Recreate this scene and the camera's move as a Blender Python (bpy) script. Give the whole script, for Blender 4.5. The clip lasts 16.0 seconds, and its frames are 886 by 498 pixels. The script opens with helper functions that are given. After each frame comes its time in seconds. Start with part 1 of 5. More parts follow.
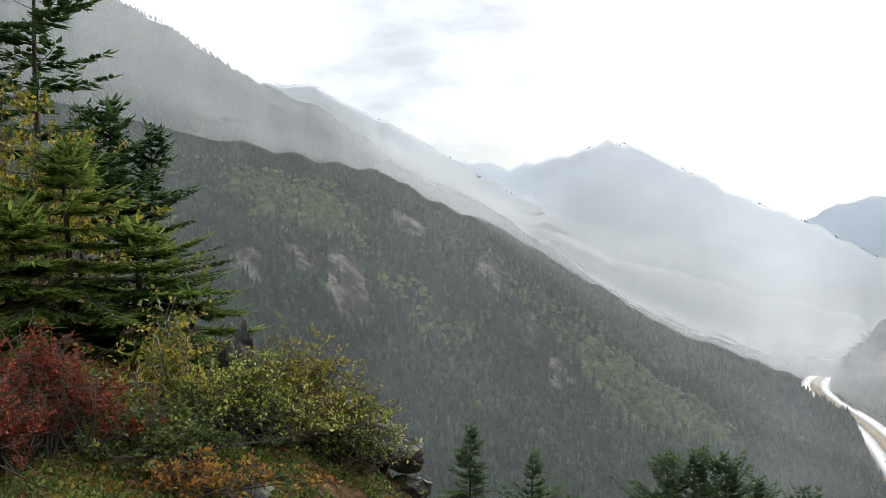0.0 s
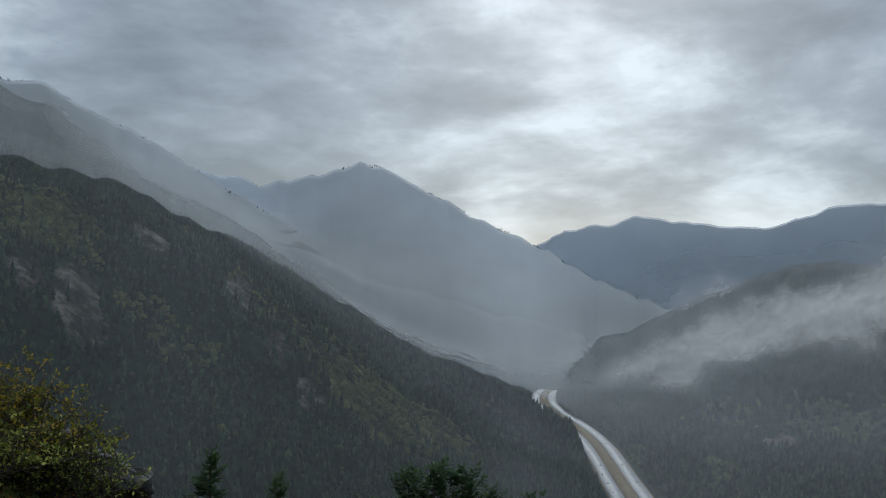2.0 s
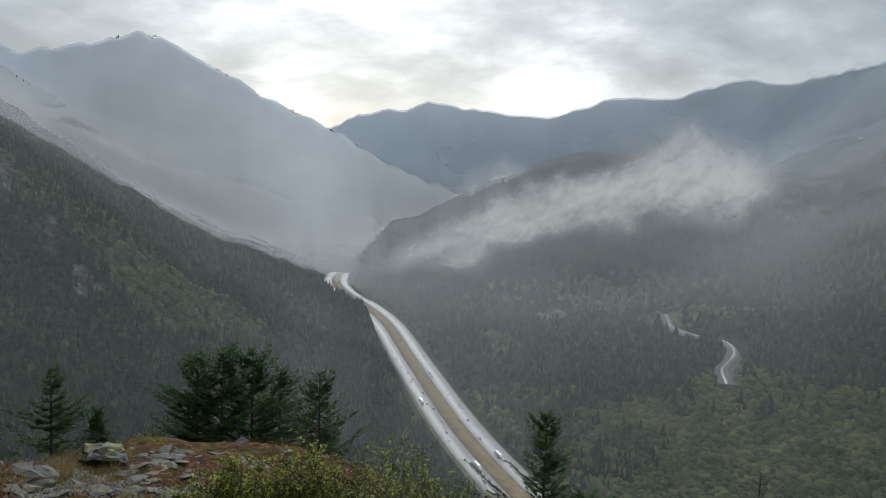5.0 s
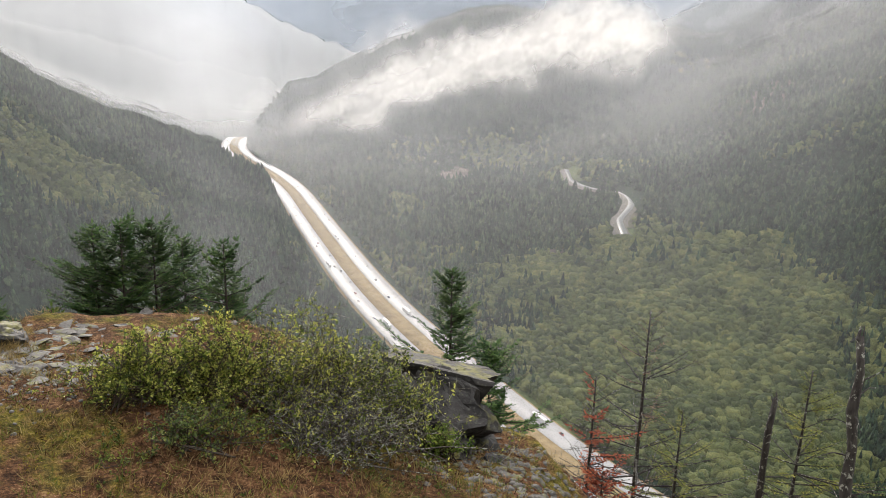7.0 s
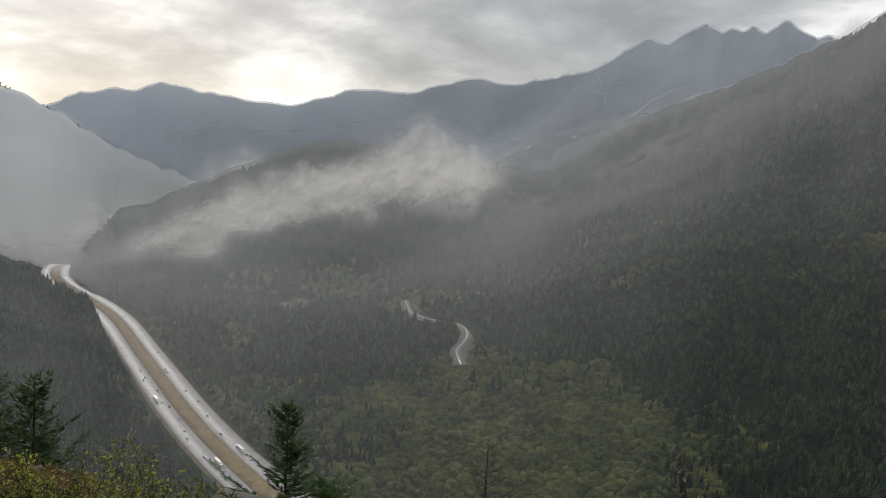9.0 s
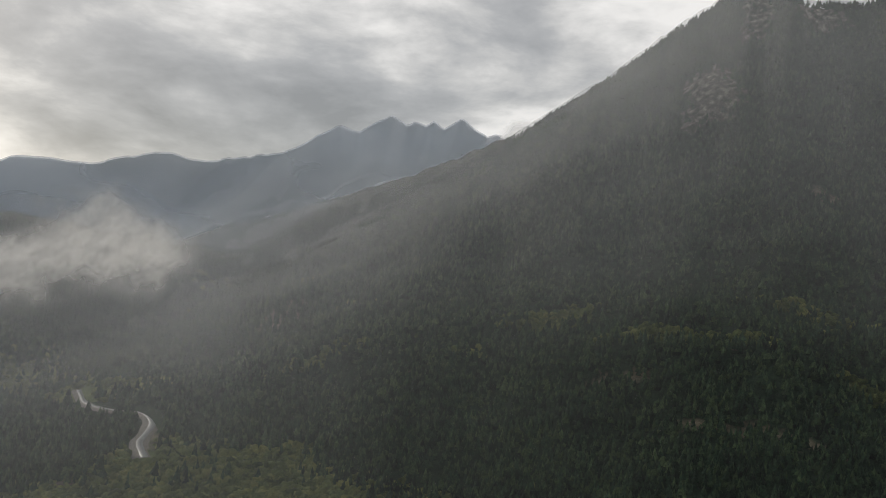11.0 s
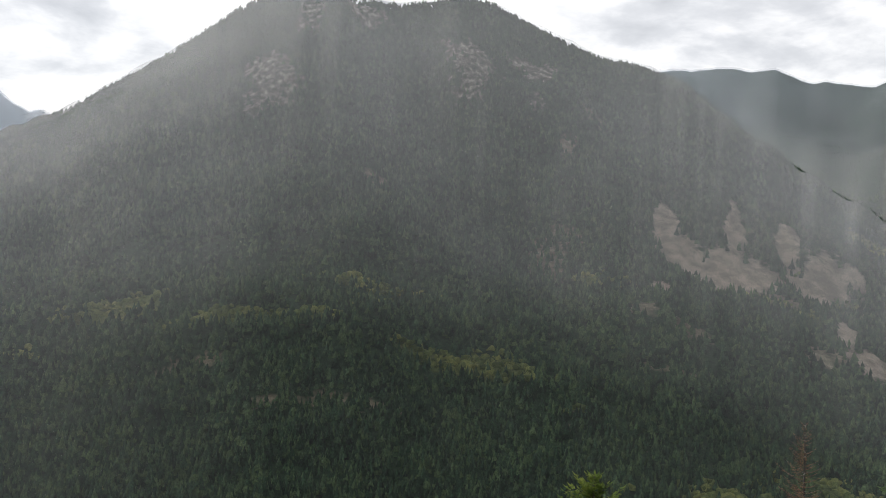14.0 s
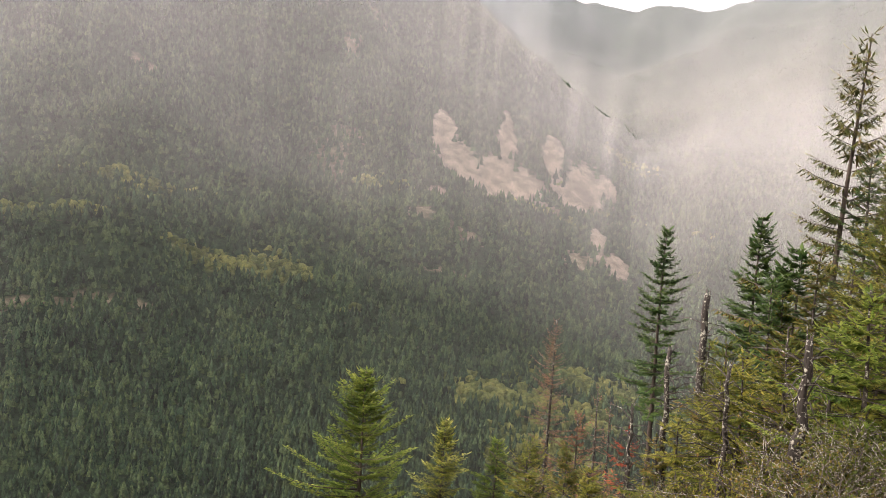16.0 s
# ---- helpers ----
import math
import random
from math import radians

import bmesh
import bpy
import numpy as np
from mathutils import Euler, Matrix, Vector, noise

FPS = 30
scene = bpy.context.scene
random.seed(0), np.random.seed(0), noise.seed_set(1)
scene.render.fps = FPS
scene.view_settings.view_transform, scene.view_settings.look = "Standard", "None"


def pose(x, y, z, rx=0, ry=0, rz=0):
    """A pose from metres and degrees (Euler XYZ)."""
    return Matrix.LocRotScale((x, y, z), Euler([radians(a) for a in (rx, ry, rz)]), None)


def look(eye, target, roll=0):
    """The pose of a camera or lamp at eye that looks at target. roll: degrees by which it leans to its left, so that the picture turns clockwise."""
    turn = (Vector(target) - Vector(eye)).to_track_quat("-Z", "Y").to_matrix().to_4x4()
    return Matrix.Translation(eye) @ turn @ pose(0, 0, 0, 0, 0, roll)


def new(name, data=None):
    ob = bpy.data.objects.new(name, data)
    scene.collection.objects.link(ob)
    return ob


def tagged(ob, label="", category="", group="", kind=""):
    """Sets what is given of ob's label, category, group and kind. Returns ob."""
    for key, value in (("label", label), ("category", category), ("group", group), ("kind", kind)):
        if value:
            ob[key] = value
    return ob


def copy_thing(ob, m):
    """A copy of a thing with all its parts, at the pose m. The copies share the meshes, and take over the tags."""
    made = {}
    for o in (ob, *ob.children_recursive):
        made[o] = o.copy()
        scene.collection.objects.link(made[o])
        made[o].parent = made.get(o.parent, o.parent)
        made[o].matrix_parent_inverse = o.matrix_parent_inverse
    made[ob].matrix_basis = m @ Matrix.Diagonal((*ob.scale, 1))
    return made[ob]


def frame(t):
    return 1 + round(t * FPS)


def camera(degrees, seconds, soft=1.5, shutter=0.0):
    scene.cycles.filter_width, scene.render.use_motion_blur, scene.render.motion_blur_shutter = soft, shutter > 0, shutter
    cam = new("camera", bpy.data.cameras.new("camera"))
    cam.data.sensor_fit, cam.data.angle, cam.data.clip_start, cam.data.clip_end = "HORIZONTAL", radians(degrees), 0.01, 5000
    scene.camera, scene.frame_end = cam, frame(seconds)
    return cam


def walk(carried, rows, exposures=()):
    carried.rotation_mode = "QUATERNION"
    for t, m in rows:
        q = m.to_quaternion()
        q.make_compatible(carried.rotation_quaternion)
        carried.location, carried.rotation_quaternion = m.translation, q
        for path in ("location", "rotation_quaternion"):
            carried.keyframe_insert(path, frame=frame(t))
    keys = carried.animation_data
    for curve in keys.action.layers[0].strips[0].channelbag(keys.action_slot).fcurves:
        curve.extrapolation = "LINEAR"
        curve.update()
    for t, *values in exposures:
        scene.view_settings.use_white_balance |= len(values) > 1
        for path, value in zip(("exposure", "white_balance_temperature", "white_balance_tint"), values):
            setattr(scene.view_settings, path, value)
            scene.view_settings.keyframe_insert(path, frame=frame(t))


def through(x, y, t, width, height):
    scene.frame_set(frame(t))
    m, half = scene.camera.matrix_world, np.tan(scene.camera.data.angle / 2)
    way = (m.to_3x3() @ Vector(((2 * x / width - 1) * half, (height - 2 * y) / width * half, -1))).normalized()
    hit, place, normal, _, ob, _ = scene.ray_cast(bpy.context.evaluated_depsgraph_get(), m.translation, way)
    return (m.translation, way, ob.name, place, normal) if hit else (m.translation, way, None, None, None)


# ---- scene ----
REACH = 0.25
cam = camera(57.7, 16.0, soft=0.65)
# seconds, yaw, pitch, roll of the carried camera; it swings round the body at REACH metres
TURNS = [
    (0, 0.49, -0.05, 0.09),
    (0.5, -2.78, 1.10, -0.05),
    (1, -7.60, 1.54, -0.09),
    (1.5, -12.51, 1.59, -0.41),
    (2, -17.08, 1.47, -1.01),
    (2.5, -21.25, 1.13, -1.23),
    (3, -24.60, 0.01, -1.30),
    (3.2, -25.62, -0.55, -1.39),
    (5.3, -32.71, -8.21, -1.98),
    (5.5, -33.47, -9.61, -1.83),
    (6, -35.26, -12.81, -1.41),
    (6.5, -37.06, -15.32, -1.26),
    (7, -38.76, -16.07, -1.43),
    (7.5, -40.53, -12.45, -2.01),
    (8, -42.62, -8.70, -2.78),
    (8.5, -45.55, -6.91, -3.35),
    (9, -49.81, -6.25, -3.81),
    (9.2, -52.08, -5.96, -4.14),
    (11.3, -74.45, 2.51, -4.77),
    (11.5, -76.52, 3.40, -4.62),
    (12, -82.53, 5.10, -4.31),
    (12.5, -88.04, 5.52, -3.36),
    (13, -91.63, 5.20, -2.23),
    (13.5, -96.51, 3.75, -1.99),
    (14, -101.47, 1.67, -1.99),
    (14.5, -104.18, -0.36, -2.11),
    (15, -107.64, -2.17, -2.95),
    (15.5, -112.36, -3.75, -3.86),
    (16, -117.01, -4.56, -4.01),
]
walk(cam, [(t, pose(-math.sin(radians(y)) * REACH, math.cos(radians(y)) * REACH, 0, 90 + p, r, y))
           for t, y, p, r in TURNS],
     exposures=[(0.0, 0.95, 6400, 8), (0.5, 0.45, 6300, 8), (1.0, -0.2, 6000, 6), (1.5, -0.45, 5700, 5), (2.0, -0.62, 5600, 4),
                (3.2, -0.5, 5700, 5), (5.3, 0.15, 6200, 7), (6.0, 0.85, 6650, 12), (6.5, 1.22, 6800, 13), (7.0, 1.18, 6850, 13), (7.5, 0.98, 6850, 13), (8.0, 0.6, 6750, 12),
                (8.5, -0.02, 6600, 10), (9.2, -0.2, 6700, 10), (11.3, -0.38, 6800, 10), (13.0, -0.4, 6800, 10),
                (13.5, 0.0, 6500, 10), (14.0, 0.5, 6600, 11), (14.5, 1.05, 6900, 15), (15.2, 1.6, 7300, 20), (16.0, 1.82, 7650, 24)])

# ---- light: broken overcast with the sun behind the clouds down the valley ----
SUN_AZ, SUN_EL = -26.0, 25.0
world = bpy.data.worlds.new("sky")
scene.world = world
world.use_nodes = True


class Nodes:
    """Short hand for building node trees."""

    def __init__(self, tree):
        self.t = tree
        tree.nodes.clear()

    def n(self, kind, **sets):
        node = self.t.nodes.new(kind)
        for k, v in sets.items():
            if k in node.inputs.keys():
                self.put(node.inputs[k], v)
            else:
                setattr(node, k, v)
        return node

    def put(self, socket, v):
        if isinstance(v, bpy.types.NodeSocket):
            self.t.links.new(v, socket)
        else:
            socket.default_value = v

    def math(self, op, a, b=0.0, c=0.0, clamp=False):
        node = self.t.nodes.new("ShaderNodeMath")
        node.operation, node.use_clamp = op, clamp
        for s, v in zip(node.inputs, (a, b, c)):
            self.put(s, v)
        return node.outputs[0]

    def ramp(self, fac, stops, ease=False):
        node = self.t.nodes.new("ShaderNodeValToRGB")
        if ease:
            node.color_ramp.interpolation = "EASE"
        els = node.color_ramp.elements
        while len(els) < len(stops):
            els.new(0.5)
        for e, (p, c) in zip(els, stops):
            e.position = p
            e.color = c if len(c) == 4 else (*c, 1)
        self.put(node.inputs[0], fac)
        return node.outputs[0]

    def mix(self, fac, a, b, blend="MIX"):
        node = self.t.nodes.new("ShaderNodeMix")
        node.data_type, node.blend_type = "RGBA", blend
        for s, v in ((node.inputs[0], fac), (node.inputs[6], a), (node.inputs[7], b)):
            self.put(s, (*v, 1) if isinstance(v, tuple) and len(v) == 3 else v)
        return node.outputs[2]

    def noise(self, vec, scale, detail=4.0, rough=0.55, distort=0.0):
        node = self.t.nodes.new("ShaderNodeTexNoise")
        self.put(node.inputs["Vector"], vec)
        for k, v in (("Scale", scale), ("Detail", detail), ("Roughness", rough), ("Distortion", distort)):
            node.inputs[k].default_value = v
        return node.outputs[0]


def build_sky():
    k = Nodes(world.node_tree)
    coord = k.n("ShaderNodeTexCoord").outputs["Generated"]
    sep = k.n("ShaderNodeSeparateXYZ", Vector=coord)
    stretch = k.n("ShaderNodeMapping", Vector=coord, Scale=(1.0, 1.0, 2.6), Location=(3.1, 0.7, 0.4)).outputs[0]
    big = k.noise(stretch, 2.7, 8.0, 0.56, 0.3)
    small = k.noise(stretch, 8.0, 8.0, 0.58, 0.25)
    # cloud decks seen from below flatten towards the horizon
    up = k.math("ADD", k.math("MAXIMUM", sep.outputs[2], 0.0), 0.27)
    flat = k.n("ShaderNodeCombineXYZ", X=k.math("DIVIDE", sep.outputs[0], up), Y=k.math("DIVIDE", sep.outputs[1], up), Z=0.35).outputs[0]
    heaps = k.noise(flat, 1.45, 7.0, 0.52, 0.35)
    wisps = k.noise(flat, 4.6, 6.0, 0.55, 0.3)
    cover = k.math("ADD", k.math("MULTIPLY", big, 0.28), k.math("ADD", k.math("MULTIPLY", small, 0.16), k.math("ADD", k.math("MULTIPLY", heaps, 0.46), k.math("MULTIPLY", wisps, 0.10))))
    cloud = k.ramp(cover, [(0.41, (0.27, 0.278, 0.29)), (0.46, (0.36, 0.37, 0.385)), (0.50, (0.45, 0.46, 0.475)), (0.535, (0.60, 0.605, 0.61)), (0.59, (0.90, 0.90, 0.90))])
    # overcast sky: brighter overhead than low down
    dome = k.ramp(sep.outputs[2], [(0.0, (1.0, 1.0, 1.0)), (0.4, (1.0, 1.0, 1.0)), (0.95, (1.75, 1.75, 1.75))])
    cloud = k.mix(1.0, cloud, dome, "MULTIPLY")
    a, e = radians(SUN_AZ), radians(SUN_EL)
    sun = k.n("ShaderNodeVectorMath", operation="DOT_PRODUCT")
    k.put(sun.inputs[0], coord)
    sun.inputs[1].default_value = (-math.sin(a) * math.cos(e), math.cos(a) * math.cos(e), math.sin(e))
    near = k.math("MAXIMUM", sun.outputs["Value"], 0.0)
    glow = k.math("ADD", k.math("MULTIPLY", k.math("POWER", near, 8.0), 0.10), k.math("ADD", k.math("MULTIPLY", k.math("POWER", near, 2.0), 0.10), 0.90))
    # thinner, paler cloud over the right hand side of the valley
    pale = k.n("ShaderNodeVectorMath", operation="DOT_PRODUCT")
    k.put(pale.inputs[0], coord)
    pale.inputs[1].default_value = (math.sin(radians(108)) * 0.87, math.cos(radians(108)) * 0.87, 0.49)
    glow = k.math("ADD", glow, k.math("MULTIPLY", k.math("POWER", k.math("MAXIMUM", pale.outputs["Value"], 0.0), 6.0), 0.2))
    lit = k.n("ShaderNodeVectorMath", operation="SCALE")
    k.put(lit.inputs[0], cloud)
    k.put(lit.inputs["Scale"], glow)
    band = k.ramp(sep.outputs[2], [(0.03, (1.0, 1.0, 1.0)), (0.10, (0.0, 0.0, 0.0))], True)
    low = k.mix(k.math("MULTIPLY", band, k.math("MULTIPLY", wisps, 0.7)), lit.outputs[0], (0.95, 0.94, 0.92))
    sky = k.n("ShaderNodeTexSky", sky_type="NISHITA", sun_disc=False, sun_elevation=e, sun_rotation=-a)
    bg1 = k.n("ShaderNodeBackground", Color=low, Strength=1.1)
    bg2 = k.n("ShaderNodeBackground", Color=sky.outputs[0], Strength=0.015)
    add = k.n("ShaderNodeAddShader")
    k.put(add.inputs[0], bg1.outputs[0])
    k.put(add.inputs[1], bg2.outputs[0])
    out = k.n("ShaderNodeOutputWorld")
    k.put(out.inputs[0], add.outputs[0])


build_sky()
sun = new("sun", bpy.data.lights.new("sun", "SUN"))
sun.data.energy, sun.data.angle, sun.data.color = 1.3, radians(18), (1.0, 0.96, 0.9)
sun.matrix_world = look((0, 0, 0), (math.sin(radians(SUN_AZ)), -math.cos(radians(SUN_AZ)), -math.tan(radians(SUN_EL))))
sun.location = (0, 0, 900)

# ---- materials ----
MATS = {}


def material(name, build):
    if name not in MATS:
        m = bpy.data.materials.new(name)
        m.use_nodes = True
        k = Nodes(m.node_tree)
        shader = build(k)
        out = k.n("ShaderNodeOutputMaterial")
        k.put(out.inputs[0], shader)
        MATS[name] = m
    return MATS[name]


def position(k):
    return k.n("ShaderNodeNewGeometry").outputs["Position"]


def bumped(k, height, strength, distance):
    b = k.n("ShaderNodeBump", Strength=strength, Distance=distance)
    k.put(b.inputs["Height"], height)
    return b.outputs[0]


def principled(k, color, rough=0.8, normal=None, spec=0.3, metal=0.0):
    b = k.n("ShaderNodeBsdfPrincipled", Roughness=rough, Metallic=metal)
    k.put(b.inputs["Base Color"], (*color, 1) if isinstance(color, tuple) and len(color) == 3 else color)
    k.put(b.inputs["Specular IOR Level"], spec)
    if normal is not None:
        k.put(b.inputs["Normal"], normal)
    return b.outputs[0]


def leafy(name, dark, mid, light, through=0.35, rough=0.6, scale=0.6, patchy=0.5, spec=0.08, grain=0.0):
    """Foliage: each leaf or clump its own shade between the colours given, partly lit from behind."""
    def build(k):
        geo = k.n("ShaderNodeNewGeometry")
        r = geo.outputs["Random Per Island"]
        n = k.noise(geo.outputs["Position"], scale, 3.0)
        f = k.math("ADD", k.math("MULTIPLY", r, 1.05 - patchy), k.math("MULTIPLY", k.math("SUBTRACT", k.math("MULTIPLY", n, 2.0), 0.5), patchy), clamp=True)
        c = k.ramp(f, [(0.15, dark), (0.5, mid), (0.9, light)])
        normal = None
        if grain:
            g = k.noise(geo.outputs["Position"], grain, 3.0, 0.7)
            c = k.mix(1.0, c, k.ramp(g, [(0.36, (0.55, 0.56, 0.58)), (0.5, (0.95, 0.95, 0.95)), (0.64, (1.45, 1.4, 1.3))]), "MULTIPLY")
            normal = bumped(k, g, 0.9, 1.2)
        p = principled(k, c, max(rough, 0.7) if spec < 0.1 else rough, normal, spec=spec)
        t = k.n("ShaderNodeBsdfTranslucent")
        k.put(t.inputs[0], c)
        m = k.n("ShaderNodeMixShader", Fac=through)
        k.put(m.inputs[1], p)
        k.put(m.inputs[2], t.outputs[0])
        return m.outputs[0]
    return material(name, build)


def bark(name, dark, light, lichen=0.0):
    def build(k):
        p = position(k)
        st = k.n("ShaderNodeMapping", Vector=p, Scale=(9, 9, 1.6)).outputs[0]
        n1 = k.noise(st, 2.0, 5.0, 0.65)
        c = k.ramp(n1, [(0.3, dark), (0.7, light)])
        if lichen:
            n2 = k.noise(p, 13.0, 5.0, 0.65)
            c = k.mix(k.ramp(n2, [(0.60 - lichen * 0.2, (0, 0, 0)), (0.64 - lichen * 0.2, (1, 1, 1))]), c, (0.30, 0.305, 0.26))
        return principled(k, c, 0.85, bumped(k, n1, 0.7, 0.03))
    return material(name, build)


def rocky(name, dark, light, moss=0.35, wet=0.55, scale=1.0, lichen=(0.14, 0.145, 0.13)):
    def build(k):
        geo = k.n("ShaderNodeNewGeometry")
        p = geo.outputs["Position"]
        n1 = k.noise(p, 2.2 * scale, 8.0, 0.65)
        n2 = k.noise(p, 14.0 * scale, 5.0, 0.6)
        c = k.ramp(n1, [(0.3, dark), (0.7, light)])
        c = k.mix(k.ramp(n2, [(0.55, (0, 0, 0)), (0.7, (1, 1, 1))]), c, lichen)
        up = k.n("ShaderNodeSeparateXYZ", Vector=geo.outputs["Normal"]).outputs[2]
        m = k.math("MULTIPLY", k.ramp(k.noise(p, 3.1 * scale, 5.0, 0.6), [(0.52, (0, 0, 0)), (0.62, (1, 1, 1))]), k.ramp(up, [(0.3, (0, 0, 0)), (0.8, (1, 1, 1))]))
        c = k.mix(k.math("MULTIPLY", m, moss), c, (0.13, 0.125, 0.03))
        h = k.math("ADD", n1, k.math("MULTIPLY", n2, 0.3))
        return principled(k, c, wet, bumped(k, h, 0.8, 0.06 / scale), spec=0.3)
    return material(name, build)


def attr(k, name):
    return k.n("ShaderNodeAttribute", attribute_name=name).outputs["Fac"]


def build_ground(k):
    geo = k.n("ShaderNodeNewGeometry")
    p = geo.outputs["Position"]
    # forest floor of the slopes, canopy shade put into the colour; lighter flecks for crowns
    broad = k.noise(p, 0.006, 6.0, 0.6)
    fine = k.noise(p, 0.11, 4.0, 0.7)
    forest = k.mix(broad, (0.006, 0.014, 0.009), (0.011, 0.024, 0.013))
    forest = k.mix(k.ramp(fine, [(0.4, (0, 0, 0)), (0.62, (1, 1, 1))]), forest, (0.020, 0.040, 0.021))
    # rock, bare soil and meadow
    st = k.n("ShaderNodeMapping", Vector=p, Scale=(1.2, 1.2, 0.35)).outputs[0]
    crack = k.noise(st, 0.055, 9.0, 0.68)
    rock = k.ramp(crack, [(0.38, (0.014, 0.017, 0.011)), (0.48, (0.05, 0.046, 0.037)), (0.56, (0.12, 0.11, 0.092)), (0.68, (0.25, 0.23, 0.20))])
    soil = k.ramp(k.noise(p, 0.05, 7.0, 0.65), [(0.34, (0.06, 0.06, 0.035)), (0.5, (0.17, 0.135, 0.095)), (0.68, (0.34, 0.285, 0.215))])
    mead = k.ramp(k.noise(p, 0.03, 6.0, 0.65), [(0.3, (0.045, 0.068, 0.024)), (0.7, (0.11, 0.13, 0.05))])
    rag = k.math("MULTIPLY", k.math("SUBTRACT", k.noise(p, 0.045, 5.0, 0.65), 0.5), 1.8)

    def ragged(name, lo, hi):
        return k.ramp(k.math("ADD", attr(k, name), rag), [(lo, (0, 0, 0)), (hi, (1, 1, 1))])
    pit = k.mix(k.ramp(k.noise(p, 0.03, 6.0, 0.7), [(0.42, (0, 0, 0)), (0.6, (1, 1, 1))]), (0.105, 0.09, 0.071), (0.19, 0.163, 0.128))
    dull = k.mix(0.55, soil, forest)
    c = k.mix(ragged("meadow", 0.35, 0.75), forest, mead)
    c = k.mix(ragged("soil", 0.3, 0.8), c, dull)
    c = k.mix(ragged("quarry", 0.25, 0.6), c, pit)
    c = k.mix(k.math("MULTIPLY", ragged("rock", 0.4, 0.8), 0.92), c, rock)
    # the ledge underfoot: needle litter, bare earth, moss
    grit = k.math("ADD", k.math("MULTIPLY", k.noise(p, 7.0, 6.0, 0.7), 0.5), k.math("MULTIPLY", k.noise(p, 38.0, 5.0, 0.75), 0.5))
    litter = k.ramp(grit, [(0.38, (0.010, 0.006, 0.004)), (0.47, (0.06, 0.030, 0.015)), (0.55, (0.155, 0.078, 0.036)), (0.66, (0.40, 0.27, 0.16))])
    mossy = k.ramp(grit, [(0.38, (0.018, 0.020, 0.005)), (0.50, (0.10, 0.09, 0.016)), (0.64, (0.32, 0.25, 0.04))])
    near = k.mix(k.ramp(k.noise(p, 0.9, 6.0, 0.6), [(0.50, (0, 0, 0)), (0.60, (1, 1, 1))]), litter, mossy)
    c = k.mix(attr(k, "ledge"), c, near)
    h = k.math("ADD", k.math("MULTIPLY", k.math("MULTIPLY", crack, attr(k, "rock")), 5.0), k.math("MULTIPLY", fine, 2.0))
    hn = k.math("ADD", k.math("MULTIPLY", k.noise(p, 9.0, 8.0, 0.7), 0.08), k.math("MULTIPLY", k.noise(p, 40.0, 4.0, 0.7), 0.03))
    hh = k.n("ShaderNodeMix", data_type="FLOAT")
    for s, v in ((hh.inputs[0], attr(k, "ledge")), (hh.inputs[2], h), (hh.inputs[3], hn)):
        k.put(s, v)
    return principled(k, c, 0.85, bumped(k, hh.outputs[0], 0.9, 1.0), spec=0.06)


M_GROUND = material("forest_ground", build_ground)
M_CONIFER_FAR = leafy("far_conifer", (0.006, 0.016, 0.010), (0.018, 0.042, 0.022), (0.048, 0.080, 0.034), 0.2, 0.8, 0.014, 0.42, grain=0.4)
M_BROADLEAF_FAR = leafy("far_broadleaf", (0.024, 0.042, 0.014), (0.078, 0.104, 0.034), (0.17, 0.185, 0.060), 0.3, 0.7, 0.02, 0.6, grain=1.1)
M_FIR = leafy("fir_needles", (0.020, 0.050, 0.020), (0.055, 0.112, 0.036), (0.13, 0.20, 0.055), 0.4)
M_BRIGHT = leafy("young_needles", (0.03, 0.065, 0.016), (0.12, 0.19, 0.036), (0.32, 0.37, 0.085), 0.48)
M_CEDAR = leafy("cedar_sprays", (0.035, 0.05, 0.014), (0.085, 0.11, 0.025), (0.24, 0.16, 0.05), 0.35)
M_OLIVE = leafy("olive_sprays", (0.03, 0.045, 0.012), (0.11, 0.135, 0.028), (0.32, 0.30, 0.065), 0.42, 0.6, 0.9, 0.5)
M_RED = leafy("dead_red_needles", (0.06, 0.014, 0.009), (0.21, 0.045, 0.022), (0.40, 0.13, 0.06), 0.4)
M_BROWN = leafy("dead_brown_needles", (0.07, 0.04, 0.025), (0.17, 0.095, 0.055), (0.33, 0.19, 0.10), 0.3)
M_YELLOW = leafy("autumn_leaves", (0.07, 0.09, 0.015), (0.21, 0.21, 0.03), (0.52, 0.36, 0.05), 0.45, 0.45, 1.2, 0.4, 0.2)
M_BUSHLEAF = leafy("bush_leaves", (0.020, 0.036, 0.008), (0.15, 0.20, 0.035), (0.60, 0.60, 0.14), 0.5, 0.45, 1.2, 0.35, 0.25)
M_HEATH = leafy("heath_leaves", (0.02, 0.04, 0.010), (0.075, 0.12, 0.03), (0.25, 0.27, 0.06), 0.4, 0.4, 2.0, 0.4, 0.3)
M_ORANGE = leafy("orange_leaves", (0.10, 0.05, 0.015), (0.28, 0.13, 0.03), (0.42, 0.24, 0.05), 0.35)
M_STRAW = leafy("dry_grass", (0.12, 0.085, 0.035), (0.26, 0.19, 0.08), (0.42, 0.33, 0.15), 0.35)
M_GRASS = leafy("green_grass", (0.04, 0.06, 0.015), (0.10, 0.13, 0.03), (0.24, 0.24, 0.06), 0.35)
M_LITTER = leafy("fallen_needles", (0.015, 0.009, 0.006), (0.10, 0.05, 0.024), (0.36, 0.24, 0.13), 0.1, 0.7, 3.0, 0.3)
